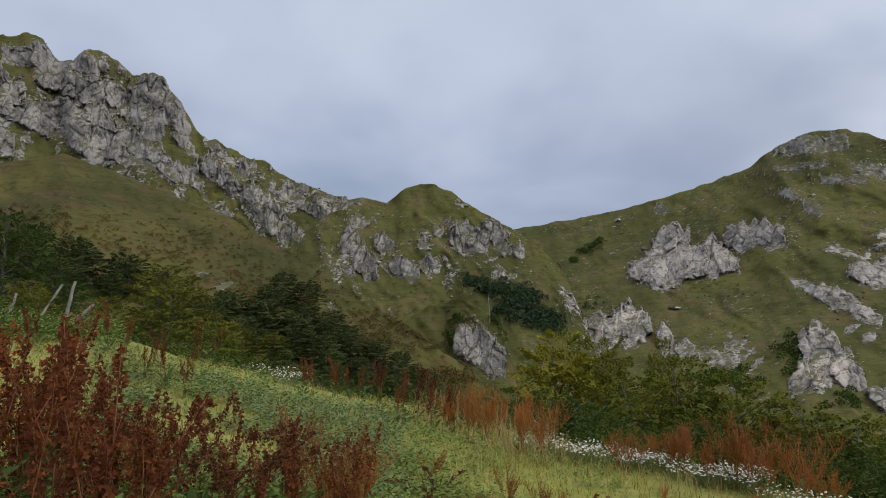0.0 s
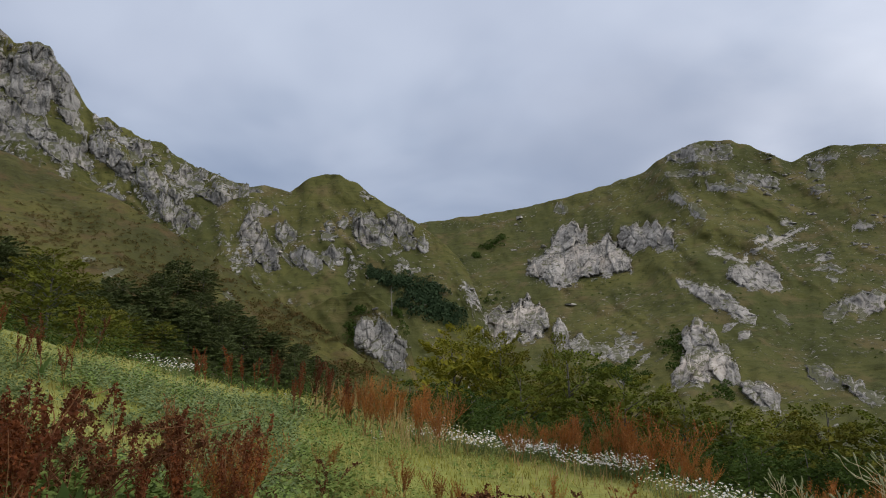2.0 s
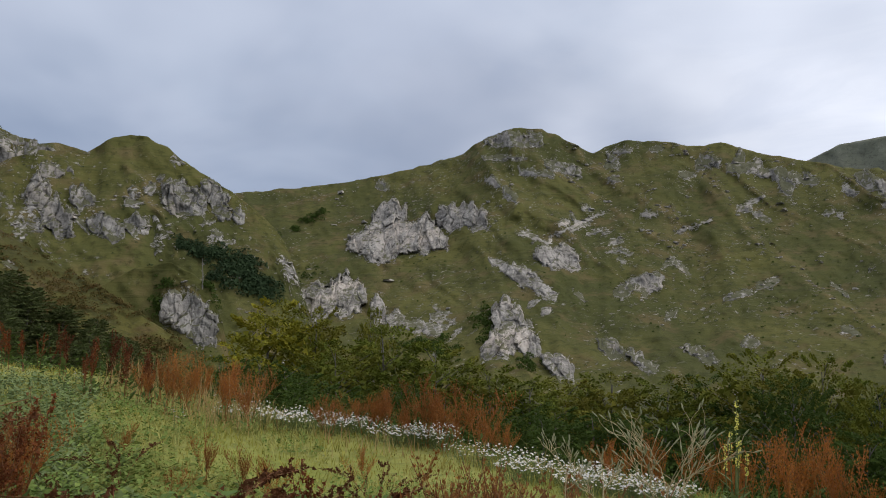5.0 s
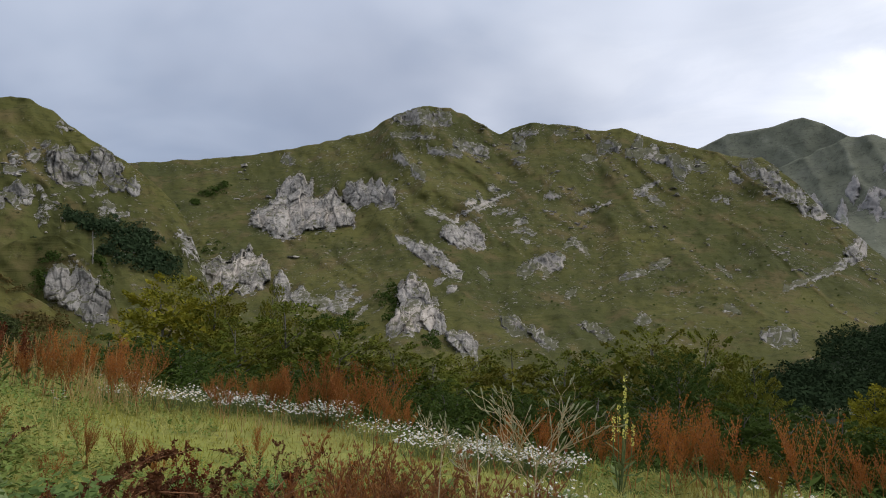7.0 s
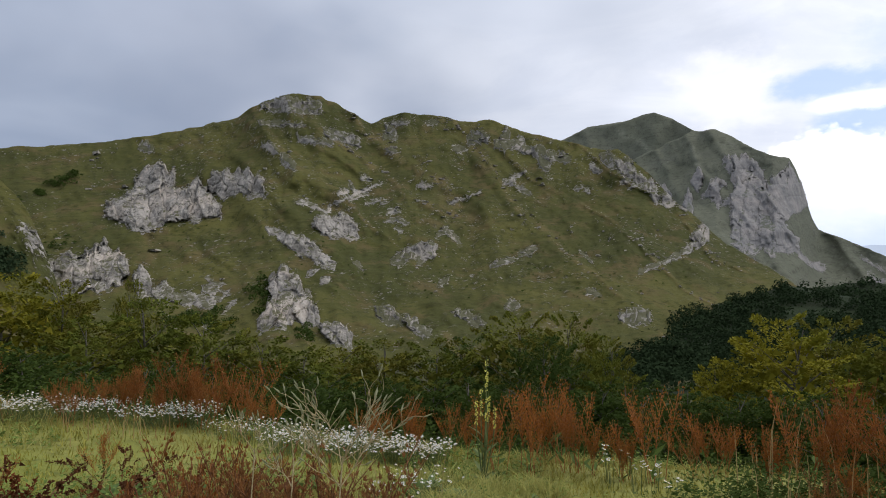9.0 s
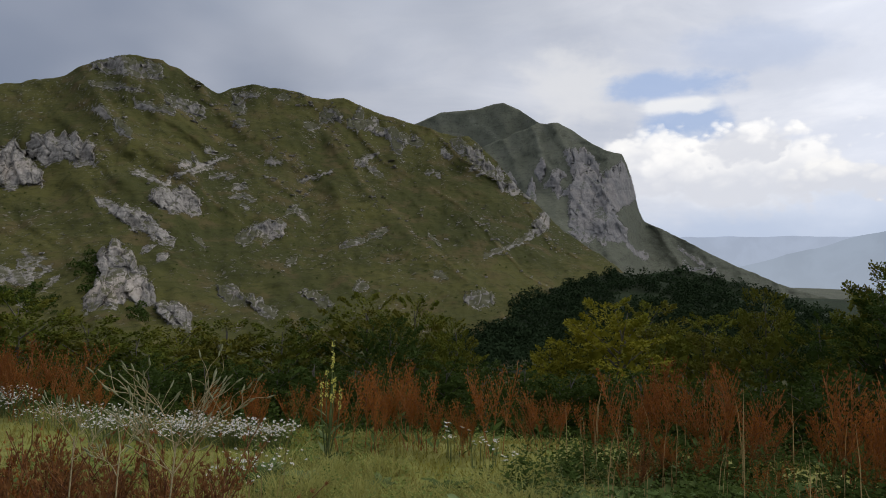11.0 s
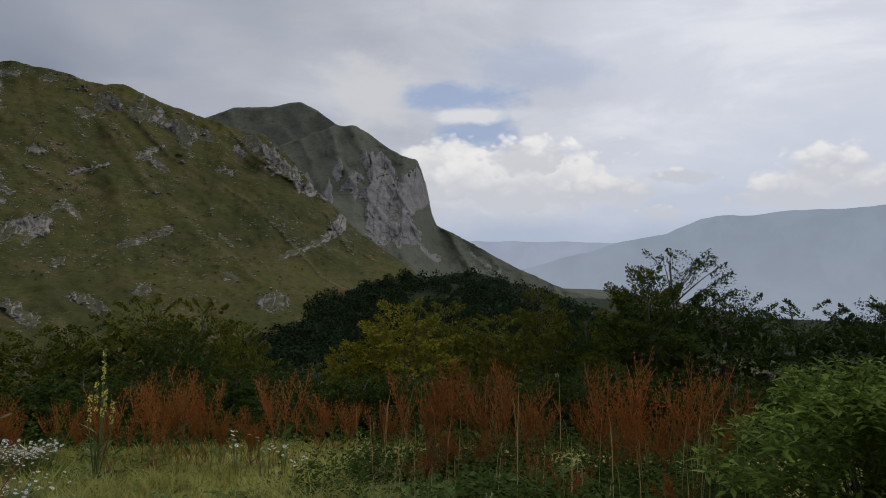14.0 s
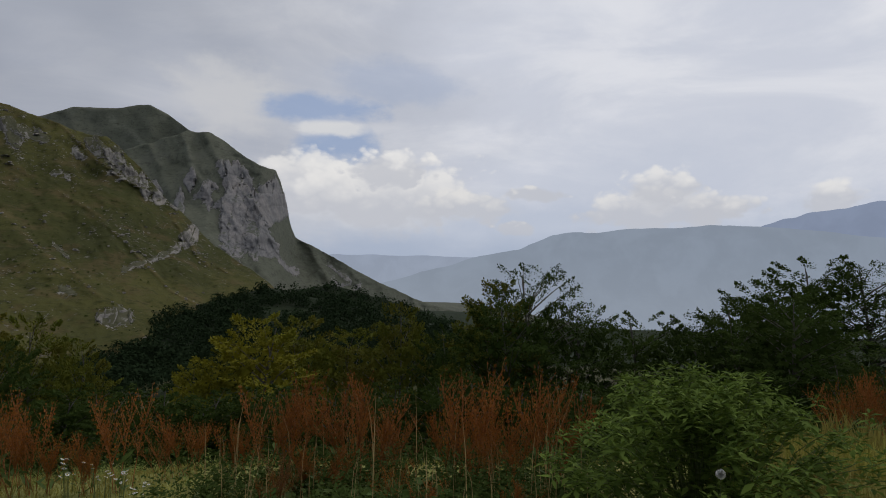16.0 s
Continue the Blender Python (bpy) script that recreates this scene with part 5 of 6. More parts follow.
def seed_branch(base, tip, count, fat, r, size, feather=0.0):
    """Small bracts crowded round a straight or bent flowering branch, in whorls."""
    t = np.sort(r.uniform(0.0, 1.0, count))
    t = np.round(t * count / 7) / (count / 7)
    bend = np.cross(tip - base, r.normal(size=3)) * 0.08
    p = base + (tip - base) * t[:, None] + bend * np.sin(np.pi * t)[:, None]
    d = spread(count, r)
    p = p + d * (fat * (1.05 - 0.75 * t) * r.uniform(0.3, 1.0, count))[:, None]
    way = d + r.normal(size=d.shape) * 0.5
    way = way * (1 - 0.6 * feather) + (tip - base) / np.linalg.norm(tip - base) * 1.5 * feather
    side = np.cross(way, spread(count, r))
    side *= (size * (0.55 - 0.28 * feather) / (np.linalg.norm(side, axis=1) + 1e-9))[:, None]
    way *= (size * (1.25 + 0.9 * feather) * r.uniform(0.7, 1.2, count) / np.linalg.norm(way, axis=1))[:, None]
    v = np.stack([p - side, p + side, p + way], 1).reshape(-1, 3)
    return v, np.arange(count * 3).reshape(-1, 3)


def make_dock(label, seedmat, seed, stems=5, bracts=230, open_=0.16, leafy=6, size=0.019, fat=0.026, branchy=6, splay=0.42, long_=1.0, feather=0.0, stem_mat=None, droop=0.0):
    """A dock gone to seed, 1 m high: several stems, side branches, crowded brown seeds, a few basal leaves."""
    r = np.random.default_rng(seed)
    top = thing("dock_plant", label, "plant", "seeding docks in the meadow", at=pose(0, 0, -400))
    for s in range(stems):
        a = r.uniform(0, 2 * np.pi)
        foot = np.array([r.normal() * 0.05, r.normal() * 0.05, -0.03])
        lean = np.array([math.cos(a), math.sin(a), 0]) * open_ * r.uniform(0.3, 1.4)
        h = r.uniform(0.68, 1.0)
        t = np.linspace(0, 1, 6)
        line = foot + lean * (t**1.4 * (1 + droop * t))[:, None] + np.stack([0 * t, 0 * t, h * (t - 0.5 * droop * t**3)], 1)
        stalks = [tube(line, 0.0058 * (1 - 0.6 * t), 3)]
        pieces = [seed_branch(line[3], line[5], bracts // 3, fat, r, size, feather)]
        for b in range(branchy):
            u = r.uniform(0.35, 0.88)
            base = foot + lean * u**1.4 * (1 + droop * u) + np.array([0, 0, h * (u - 0.5 * droop * u**3)])
            bow = 1 - 1.5 * droop * u * u
            bl = r.uniform(0.16, 0.34) * (1.15 - u * 0.7) * long_
            ba = r.uniform(0, 2 * np.pi)
            tip = base + np.array([math.cos(ba) * bl * splay, math.sin(ba) * bl * splay, bl * bow]) + lean * bl * droop
            mid = (base + tip) / 2 + r.normal(size=3) * 0.012
            stalks.append(tube([base, mid, tip], [0.0028, 0.0024, 0.0012], 3))
            pieces.append(seed_branch(base, tip, bracts // 6, fat * 0.8, r, size, feather))
        stem = part("stem", *join(*stalks), stem_mat or DOCK_STEM, top)
        tagged(part("seed_head", *join(*pieces), seedmat, stem), kind="stuff")
    if leafy:
        a = r.uniform(0, 2 * np.pi, leafy)
        out = np.stack([np.cos(a), np.sin(a), r.uniform(0.3, 1.2, leafy)], 1)
        base = np.stack([np.cos(a) * 0.03, np.sin(a) * 0.03, r.uniform(0.0, 0.3, leafy)], 1)
        part("leaf", *leaves(base, out, np.tile([[0, 0, 1.0]], (leafy, 1)), r.uniform(0.14, 0.28, leafy), r.uniform(0.05, 0.09, leafy)), DOCK_LEAF, top)["kind"] = "stuff"
    return top


DOCKS = {
    "red": [make_dock("dark red-brown dock plant gone to seed", DOCK_SEED, 100 + i, stems=3, open_=0.20, fat=0.026, branchy=4, size=0.018, bracts=260, leafy=9, splay=0.34) for i in range(3)],
    "rust": [make_dock("rusty orange-brown dock plant gone to seed", DOCK_RUST, 110 + i, stems=5, open_=0.42, bracts=180, size=0.0115, fat=0.012, branchy=17, leafy=5, splay=0.42, long_=1.4, feather=1.0, stem_mat=RUST_STEM) for i in range(4)],
    "brown": [make_dock("withered brown dock plant with tangled seed stems", DOCK_BROWN, 130 + i, stems=7, open_=0.55, bracts=190, size=0.012, fat=0.016, branchy=9, leafy=2, feather=0.7) for i in range(2)],
    "dark": [make_dock("withered blackish dock plant with drooping seed spikes", DOCK_DARK, 120 + i, stems=4, open_=0.45, bracts=330, size=0.015, fat=0.022, leafy=4, branchy=5, droop=0.9) for i in range(2)],
}
# drifts: kind, bearing from and to, distance from and to, height from and to, count
DOCK_DRIFTS = [("red", -38, -25, 3.2, 5.0, 1.0, 1.35, 17), ("red", -25.5, -20.5, 3.4, 4.6, .75, 1.0, 6), ("dark", -22, -17.5, 4.0, 4.8, .95, 1.15, 3), ("red", -16, -11, 3.7, 4.6, .75, 1.0, 4), ("red", -11, -6.5, 3.7, 4.6, .7, 1.0, 3), ("red", 3, 10, 3.4, 5.0, .35, .6, 5), ("brown", -12, -8, 4.2, 5.0, .7, .9, 2),
               ("rust", -9, -6.5, 4.4, 5.2, .55, .70, 3), ("red", -33, -18, 9, 13, .6, .95, 11), ("red", -12, -6, 11.5, 13, .6, .9, 5),
               ("red", -5.5, 1.5, 10, 12, .6, 1.05, 7), ("rust", 0, 9, 9.5, 11.5, .6, .85, 10), ("rust", 4.5, 11, 6.0, 7.5, .4, .6, 3),
               ("dark", -2, 1, 3.1, 3.6, .7, .85, 3)]
DOCK_DRIFTS_EAST = [("dark", 3.5, 8, 2.9, 3.6, .7, .9, 4), ("rust", 13, 21, 9.5, 11, .5, .75, 9), ("rust", 21.5, 29, 9.0, 10.5, .45, 1.05, 9), ("dark", 2, 8, 2.5, 3.2, 1.0, 1.25, 4), ("dark", 8, 17, 2.7, 3.6, .9, 1.2, 6), ("rust", 17, 24, 3.0, 3.8, .5, .75, 3),
                    ("brown", 24, 37, 2.8, 3.6, .75, 1.05, 8), ("brown", 36, 42, 2.2, 2.8, .62, .8, 4)]
DOCK_DRIFTS_BANK = [("red", 13, 17, 3.2, 3.8, .7, .9, 2), ("red", 20, 25, 3.4, 4.2, .6, .8, 2), ("rust", 25, 29, 3.0, 3.8, .7, .9, 3), ("dark", 24, 44, 2.2, 3.0, .55, .8, 3), ("brown", 64, 91, 6.0, 7.4, .5, 1.0, 3), ("rust", 35, 43, 8.0, 9.3, .5, .75, 5), ("rust", 43.5, 47.5, 7.2, 8.2, .5, .9, 3), ("rust", 48.5, 53.5, 7.4, 8.6, .5, 1.05, 5), ("rust", 54, 58.5, 7.2, 8.4, .5, 1.1, 4), ("rust", 60.5, 64, 7.4, 8.6, .55, .8, 3)]
DOCK_DRIFTS_BROW = [("rust", 65.5, 72.5, 6.0, 7.6, .5, 1.22, 5), ("rust", 74, 79.5, 6.2, 7.6, .45, 1.18, 4), ("rust", 82, 91.5, 6.0, 7.4, .6, 1.22, 8), ("rust", 66, 90, 5.4, 6.2, .35, .6, 5), ("rust", 110.5, 118, 9.5, 12, .7, 1.0, 10), ("rust", -6, 38, 4.2, 7.5, .25, .5, 7), ("dark", -8, 30, 3.4, 6, .4, .7, 6)]
for kind, a0, a1, r0, r1, h0, h1, count in DOCK_DRIFTS + DOCK_DRIFTS_EAST + DOCK_DRIFTS_BANK + DOCK_DRIFTS_BROW:
    for n in range(count):
        az = a0 + (a1 - a0) * (n + rng.uniform(0.1, 0.9)) / count
        x, y, z = ground_at(az, rng.uniform(r0, r1))
        s = rng.uniform(h0, h1)
        src = DOCKS[kind][int(rng.integers(len(DOCKS[kind])))]
        lean = rng.normal() * {"dark": 12, "rust": 9}.get(kind, 5)
        copy_thing(src, pose(x, y, z, lean, rng.normal() * 5, rng.uniform(0, 360)) @ Matrix.Scale(s, 4))


# ---- broad basal leaves ----
def make_rosette(label, mat, seed, count=9, length=0.34, width=0.12, rise=0.9):
    """A clump of broad arching leaves; each leaf is bent along its rib and wavy at the rim."""
    r = np.random.default_rng(seed)
    top = thing("leaf_clump", label, "plant", "broad-leaved clumps in the meadow", at=pose(0, 0, -400))
    for n in range(count):
        a = n * 2.4 + r.normal() * 0.3
        ln, wd = length * r.uniform(0.6, 1.15), width * r.uniform(0.7, 1.2)
        t = np.linspace(0, 1, 7)
        arch = rise * r.uniform(0.6, 1.2)
        out, up = ln * (t * 0.85), ln * (arch * t - 0.55 * arch * t**2.2)
        half = wd / 2 * np.sin(np.pi * np.clip(t * 0.9 + 0.06, 0, 1)) ** 0.7
        rows = []
        for s in (-1, -0.5, 0, 0.5, 1):
            wave = 0.014 * np.sin(t * 16 + s * 3 + n) * abs(s)
            rows.append(np.stack([math.cos(a) * out - math.sin(a) * half * s, math.sin(a) * out + math.cos(a) * half * s, up + abs(s) * half * 0.25 + wave], 1))
        v = np.stack(rows, 1).reshape(-1, 3)
        i, j = np.meshgrid(np.arange(6), np.arange(4), indexing="ij")
        p = i * 5 + j
        part("leaf", v, np.stack([p, p + 1, p + 6, p + 5], -1).reshape(-1, 4), mat, top, soft=True)
    return top


ROSETTES = [make_rosette("clump of broad green dock leaves", DOCK_LEAF, 200), make_rosette("clump of broad green dock leaves", DOCK_LEAF, 201, 7, 0.28, 0.13, 1.2),
            make_rosette("clump of pale grey-green broad leaves", HERB_PALE, 202, 8, 0.30, 0.11, 1.3)]
ROSETTE_SPOTS = [(4, 3.2, 0, 1.4), (6, 3.5, 0, 1.2), (2.5, 3.0, 1, 1.4), (0.8, 4.3, 2, 1.35), (1.6, 4.5, 2, 1.0), (-0.5, 4.6, 1, 1.0), (3.5, 4.6, 0, 1.0), (5, 5.2, 1, 1.1), (-17, 3.4, 0, 1.1), (-20, 3.0, 1, 1.1), (-12, 3.3, 2, 1.0),
                 (-14.5, 3.6, 0, 1.0), (-9, 3.5, 2, 1.0), (-22.5, 3.4, 1, 1.0), (9, 3.4, 0, 0.8), (63, 4.4, 0, 1.0), (66, 4.6, 1, 1.1), (69, 4.4, 0, 1.2), (72, 4.7, 1, 1.0), (75, 4.9, 2, 1.0),
                 (79, 4.9, 0, 0.9), (84, 5.0, 2, 0.9), (88, 5.0, 1, 0.9), (58, 5.2, 1, 0.8)]
for az, r, kind, s in ROSETTE_SPOTS:
    x, y, z = ground_at(az, r)
    copy_thing(ROSETTES[kind], pose(x, y, z - 0.01, 0, 0, rng.uniform(0, 360)) @ Matrix.Scale(s, 4))


for n in range(136):
    az, r = (rng.uniform(-9, 62), rng.uniform(2.6, 6.5)) if n < 46 else (rng.uniform(60, 93), rng.uniform(4.6, 6.2)) if n < 96 else (rng.uniform(-37, -8), rng.uniform(2.5, 4.4))
    x, y, z = ground_at(az, r)
    copy_thing(ROSETTES[int(rng.integers(3 if n < 46 else 2))], pose(x, y, z - 0.01, 0, 0, rng.uniform(0, 360)) @ Matrix.Scale(rng.uniform(0.4, 0.9) + (0.3 if 60 < n < 96 else 0.0), 4))


# ---- daisies ----
def make_daisies(seed, heads, wide, tall, flop=0.0, name="daisy_clump", label="clump of white daisies with yellow centres"):
    """Daisy heads with petals all round, each on its own thin stem."""
    r = np.random.default_rng(seed)
    top = thing(name, label, "flowers", "white daisies along the brow", at=pose(0, 0, -400))
    stems, petals, discs = [], [], []
    for n in range(heads):
        a, d = r.uniform(0, 2 * np.pi), wide * math.sqrt(r.random())
        foot = np.array([math.cos(a) * d * 0.6, math.sin(a) * d * 0.6, -0.02])
        tip = np.array([math.cos(a) * d, math.sin(a) * d, tall * r.uniform(0.7, 1.1)])
        tip[0] += flop * r.uniform(0.3, 1)
        mid = (foot + tip) / 2 + np.array([0, 0, 0.03])
        stems.append(tube([foot, mid, tip], [0.002, 0.0018, 0.0015], 3))
        face = np.array([r.normal() * 0.35 + flop, r.normal() * 0.35 - 0.25, 1.0])
        face /= np.linalg.norm(face)
        u = np.cross(face, [0.3, 1, 0.1])
        u /= np.linalg.norm(u)
        w = np.cross(face, u)
        k = np.arange(9) * 2 * np.pi / 9
        out = u * np.cos(k)[:, None] + w * np.sin(k)[:, None] - face * 0.12
        rad = r.uniform(0.010, 0.0145)
        petals.append(leaves(np.tile(tip, (9, 1)) + out * rad * 0.22, out, np.tile(face, (9, 1)), rad, rad * 0.72, 0.0))
        ring = tip + (u * np.cos(k[:, None]) + w * np.sin(k[:, None])) * rad * 0.33 + face * 0.001
        dv = np.concatenate([ring, [tip + face * 0.006]])
        discs.append((dv, np.stack([np.arange(9), (np.arange(9) + 1) % 9, np.full(9, 9)], 1)))
    tagged(part("flower_stem", *join(*stems), GREEN_STEM, top), kind="stuff")
    tagged(part("flower_ray", *join(*petals), PETAL, top), kind="stuff")
    tagged(part("flower_disc", *join(*discs), DISC, top), kind="stuff")
    return top


DAISIES = [make_daisies(300 + i, 34, 0.30, 0.24) for i in range(3)] + [make_daisies(310, 30, 0.22, 0.26, 0.25), make_daisies(311, 9, 0.08, 0.26)]
DAISY_DRIFTS = [(6, 12, 9.9, 10.7, 10), (11, 18, 9.9, 10.5, 22), (17, 24, 9.2, 9.8, 20), (23, 30, 8.5, 9.0, 5), (29, 36, 8.0, 8.5, 14), (34, 42, 7.5, 8.0, 22), (39, 43, 5.8, 6.6, 3), (-15, -11, 12, 13.2, 8)]
for a0, a1, r0, r1, count in DAISY_DRIFTS:
    for n in range(count):
        x, y, z = ground_at(rng.uniform(a0, a1), rng.uniform(r0, r1))
        k = int(rng.integers(3)) if not 36 <= a0 < 45 else int(rng.integers(4))
        copy_thing(DAISIES[k], pose(x, y, z, 0, 0, rng.uniform(-40, 40)) @ Matrix.Scale(rng.uniform(0.8, 1.1), 4))
for az, r, s in ((46.8, 3.55, 1.0), (46.0, 3.6, 0.8), (57.5, 7.2, 1.4), (58.5, 7.1, 1.2), (60, 6.6, 1.0), (55.5, 7.3, 1.5), (31, 4.6, 0.8), (38, 4.4, 0.8), (3, 8.5, 1.0), (-4, 10.6, 1.0)):
    x, y, z = ground_at(az, r)
    copy_thing(DAISIES[4], pose(x, y, z, 0, 0, rng.uniform(0, 360)) @ Matrix.Scale(s, 4))


# ---- grass and low herbs ----
def scatter_polar(n, a0, a1, r0, r1, r):
    """Points spread with more of them near by."""
    az = r.uniform(a0, a1, n) + r.normal(size=n) * 0.05 * (a1 - a0)
    d = r0 * (r1 / r0) ** (r.random(n) ** 0.85)
    x, y = polar(az, d)
    return az, d, np.stack([x, y, land(x, y)], 1)


def blades(points, high, wide, r, bend=0.5):
    """Grass blades of three triangles, bent over."""
    n = len(points)
    a = r.uniform(0, 2 * np.pi, n)
    side = np.stack([np.cos(a), np.sin(a), 0 * a], 1) * wide[:, None]
    over = np.stack([-np.sin(a), np.cos(a), 0 * a], 1) * (high * bend * r.uniform(0.1, 1.0, n))[:, None]
    up = np.array([[0, 0, 1.0]]) * high[:, None]
    mid = points + over * 0.4 + up * 0.6
    v = np.stack([points - side, points + side, mid + side * 0.7, mid - side * 0.7, points + over + up * r.uniform(0.75, 1.0, n)[:, None]], 1).reshape(-1, 3)
    b = np.arange(n)[:, None] * 5
    return v, np.concatenate([b + np.array([[0, 1, 2]]), b + np.array([[0, 2, 3]]), b + np.array([[3, 2, 4]])])


def grass_field(label, n, a0, a1, r0, r1, h0, h1, mat, seed, keep=None, wide=0.0022, bend=0.6):
    r = np.random.default_rng(seed)
    az, d, p = scatter_polar(n, a0, a1, r0, r1, r)
    if keep is not None:
        m = keep(az, d, p) > r.random(n)
        az, d, p = az[m], d[m], p[m]
    lush = (0.7 + 0.6 * value_noise(p[:, 0] * 0.9, p[:, 1] * 0.9, seed)) * (0.45 + 1.1 * value_noise(p[:, 0] * 4.5, p[:, 1] * 4.5, seed + 1))
    high = r.uniform(h0, h1, len(p)) * lush
    p[:, 2] -= 0.01
    v, f = blades(p, high, wide * (1 + d / 5), r, bend)
    tagged(part("grass", v, f, mat), label, "grass", kind="stuff")


def herb_field(label, n, a0, a1, r0, r1, h0, h1, size, mat, seed, keep=None, name="herbs"):
    """Low leafy herbs: whorls of small leaves at many heights."""
    r = np.random.default_rng(seed)
    az, d, p = scatter_polar(n, a0, a1, r0, r1, r)
    if keep is not None:
        m = keep(az, d, p) > r.random(n)
        az, d, p = az[m], d[m], p[m]
    k = 9
    tall = r.uniform(h0, h1, len(p)) * (0.7 + 0.6 * value_noise(p[:, 0] * 1.1, p[:, 1] * 1.1, seed))
    idx = np.repeat(np.arange(len(p)), k)
    t = np.tile((np.arange(k) + 0.5) / k, len(p))
    a = np.tile(np.arange(k) * 2.4, len(p)) + r.normal(size=len(idx)) * 0.4
    base = p[idx] + np.stack([r.normal(size=len(idx)) * 0.012, r.normal(size=len(idx)) * 0.012, t * tall[idx]], 1)
    way = np.stack([np.cos(a), np.sin(a), r.uniform(-0.1, 0.7, len(idx))], 1)
    s = size * (1.15 - 0.6 * t) * r.uniform(0.7, 1.2, len(idx))
    up = np.array([[0, 0, 1.0]]) + r.normal(size=(len(idx), 3)) * 0.3
    tagged(part(name, *leaves(base, way, up, s, s * 0.5), mat), label, "plants", kind="stuff")


def patchy(scale, low, high, seed):
    return lambda az, d, p: smooth(fbm(p[:, 0] * scale, p[:, 1] * scale, 3, seed), low, high)


grass_field("fine yellow-green meadow grass", 110000, -42, 118, 1.1, 14, 0.04, 0.12, GRASS, 401, lambda az, d, p: 1.0 - 0.75 * smooth(az, 61, 67) * smooth(az, 108, 100) * smooth(d, 3.6, 4.6), bend=1.5)
grass_field("short meadow grass round the path", 18000, 110, 325, 0.6, 14, 0.03, 0.09, GRASS, 400)
grass_field("pale soft meadow grass in drifts", 64000, -8, 75, 2.0, 10.8, 0.06, 0.14, GRASS_PALE, 402, patchy(0.7, -0.1, 0.5, 5), bend=1.6)
grass_field("dry tan grass along the brow", 700, -2, 9, 9.0, 12.0, 0.3, 0.6, STRAW, 403, patchy(0.8, -0.4, 0.4, 7), wide=0.0013, bend=0.7)
grass_field("dry tan grass along the brow", 500, 9, 34, 8.5, 10.5, 0.2, 0.4, STRAW, 404, patchy(0.8, 0.0, 0.5, 8), wide=0.0018)
grass_field("dry tan grass between the docks", 3200, 22, 44, 2.2, 3.7, 0.3, 0.8, STRAW, 405, patchy(1.0, -0.3, 0.3, 9), wide=0.0016, bend=0.9)
grass_field("bright green long grass beside the shrub", 14000, 103, 120, 2.6, 9.5, 0.14, 0.36, GRASS, 406, wide=0.003)
grass_field("lush yellow-green grass at the shrub's foot", 16000, 104.5, 120, 2.8, 6.8, 0.08, 0.24, GRASS_MOUND, 410, bend=1.3)
herb_field("pale green minty herbs covering the rise", 4200, -26, -3, 5.0, 13, 0.08, 0.24, 0.065, HERB_PALE, 411, patchy(0.6, -0.5, 0.2, 16))
herb_field("deep green nettly herbs on the rise", 2600, -30, 2, 3.6, 12, 0.15, 0.42, 0.07, HERB, 419, patchy(0.7, -0.1, 0.35, 17))
herb_field("green leafy herbs under the docks", 4000, -40, -6, 2.0, 5.4, 0.12, 0.34, 0.095, HERB, 412)
herb_field("green leafy herbs in the grass", 5600, -8, 64, 2.2, 10, 0.06, 0.24, 0.060, HERB, 413, patchy(0.7, -0.1, 0.45, 11))
herb_field("big dark green leaves low in the grass", 900, -3, 13, 2.3, 5.4, 0.12, 0.36, 0.11, DOCK_LEAF, 420, patchy(0.9, -0.4, 0.2, 18))
herb_field("grey-green leafy herbs at the foot of the docks", 1000, 60, 95, 4.2, 6.6, 0.12, 0.30, 0.055, HERB_PALE, 414, patchy(0.9, 0.0, 0.4, 12))
herb_field("green leafy herbs at the foot of the docks", 2600, 60, 96, 4.2, 7.4, 0.15, 0.38, 0.08, BEECH_DARK, 415, patchy(0.8, -0.3, 0.3, 13))
grass_field("tall pale dry stems among the docks", 110, 64, 93, 4.8, 7.4, 0.45, 0.95, STRAW, 407, wide=0.0020, bend=0.25)
grass_field("soft yellow-green grass on the mound", 34000, 36, 68, 3.2, 6.8, 0.08, 0.22, GRASS_MOUND, 408, patchy(0.8, -0.5, 0.2, 15), bend=1.4)
grass_field("short grass underfoot", 9000, -42, 118, 0.3, 1.5, 0.02, 0.06, GRASS, 409)
herb_field("tall green herbs by the fence", 1200, -35, -25, 13, 17, 0.2, 0.5, 0.09, HERB, 416)
herb_field("dense green undergrowth on the falling bank", 4600, 0, 118, 10.5, 18, 0.3, 0.9, 0.10, BEECH_DARK, 417)
herb_field("dense undergrowth beyond the brow", 2600, -40, 4, 15, 28, 0.3, 0.9, 0.12, BEECH_DARK, 418)


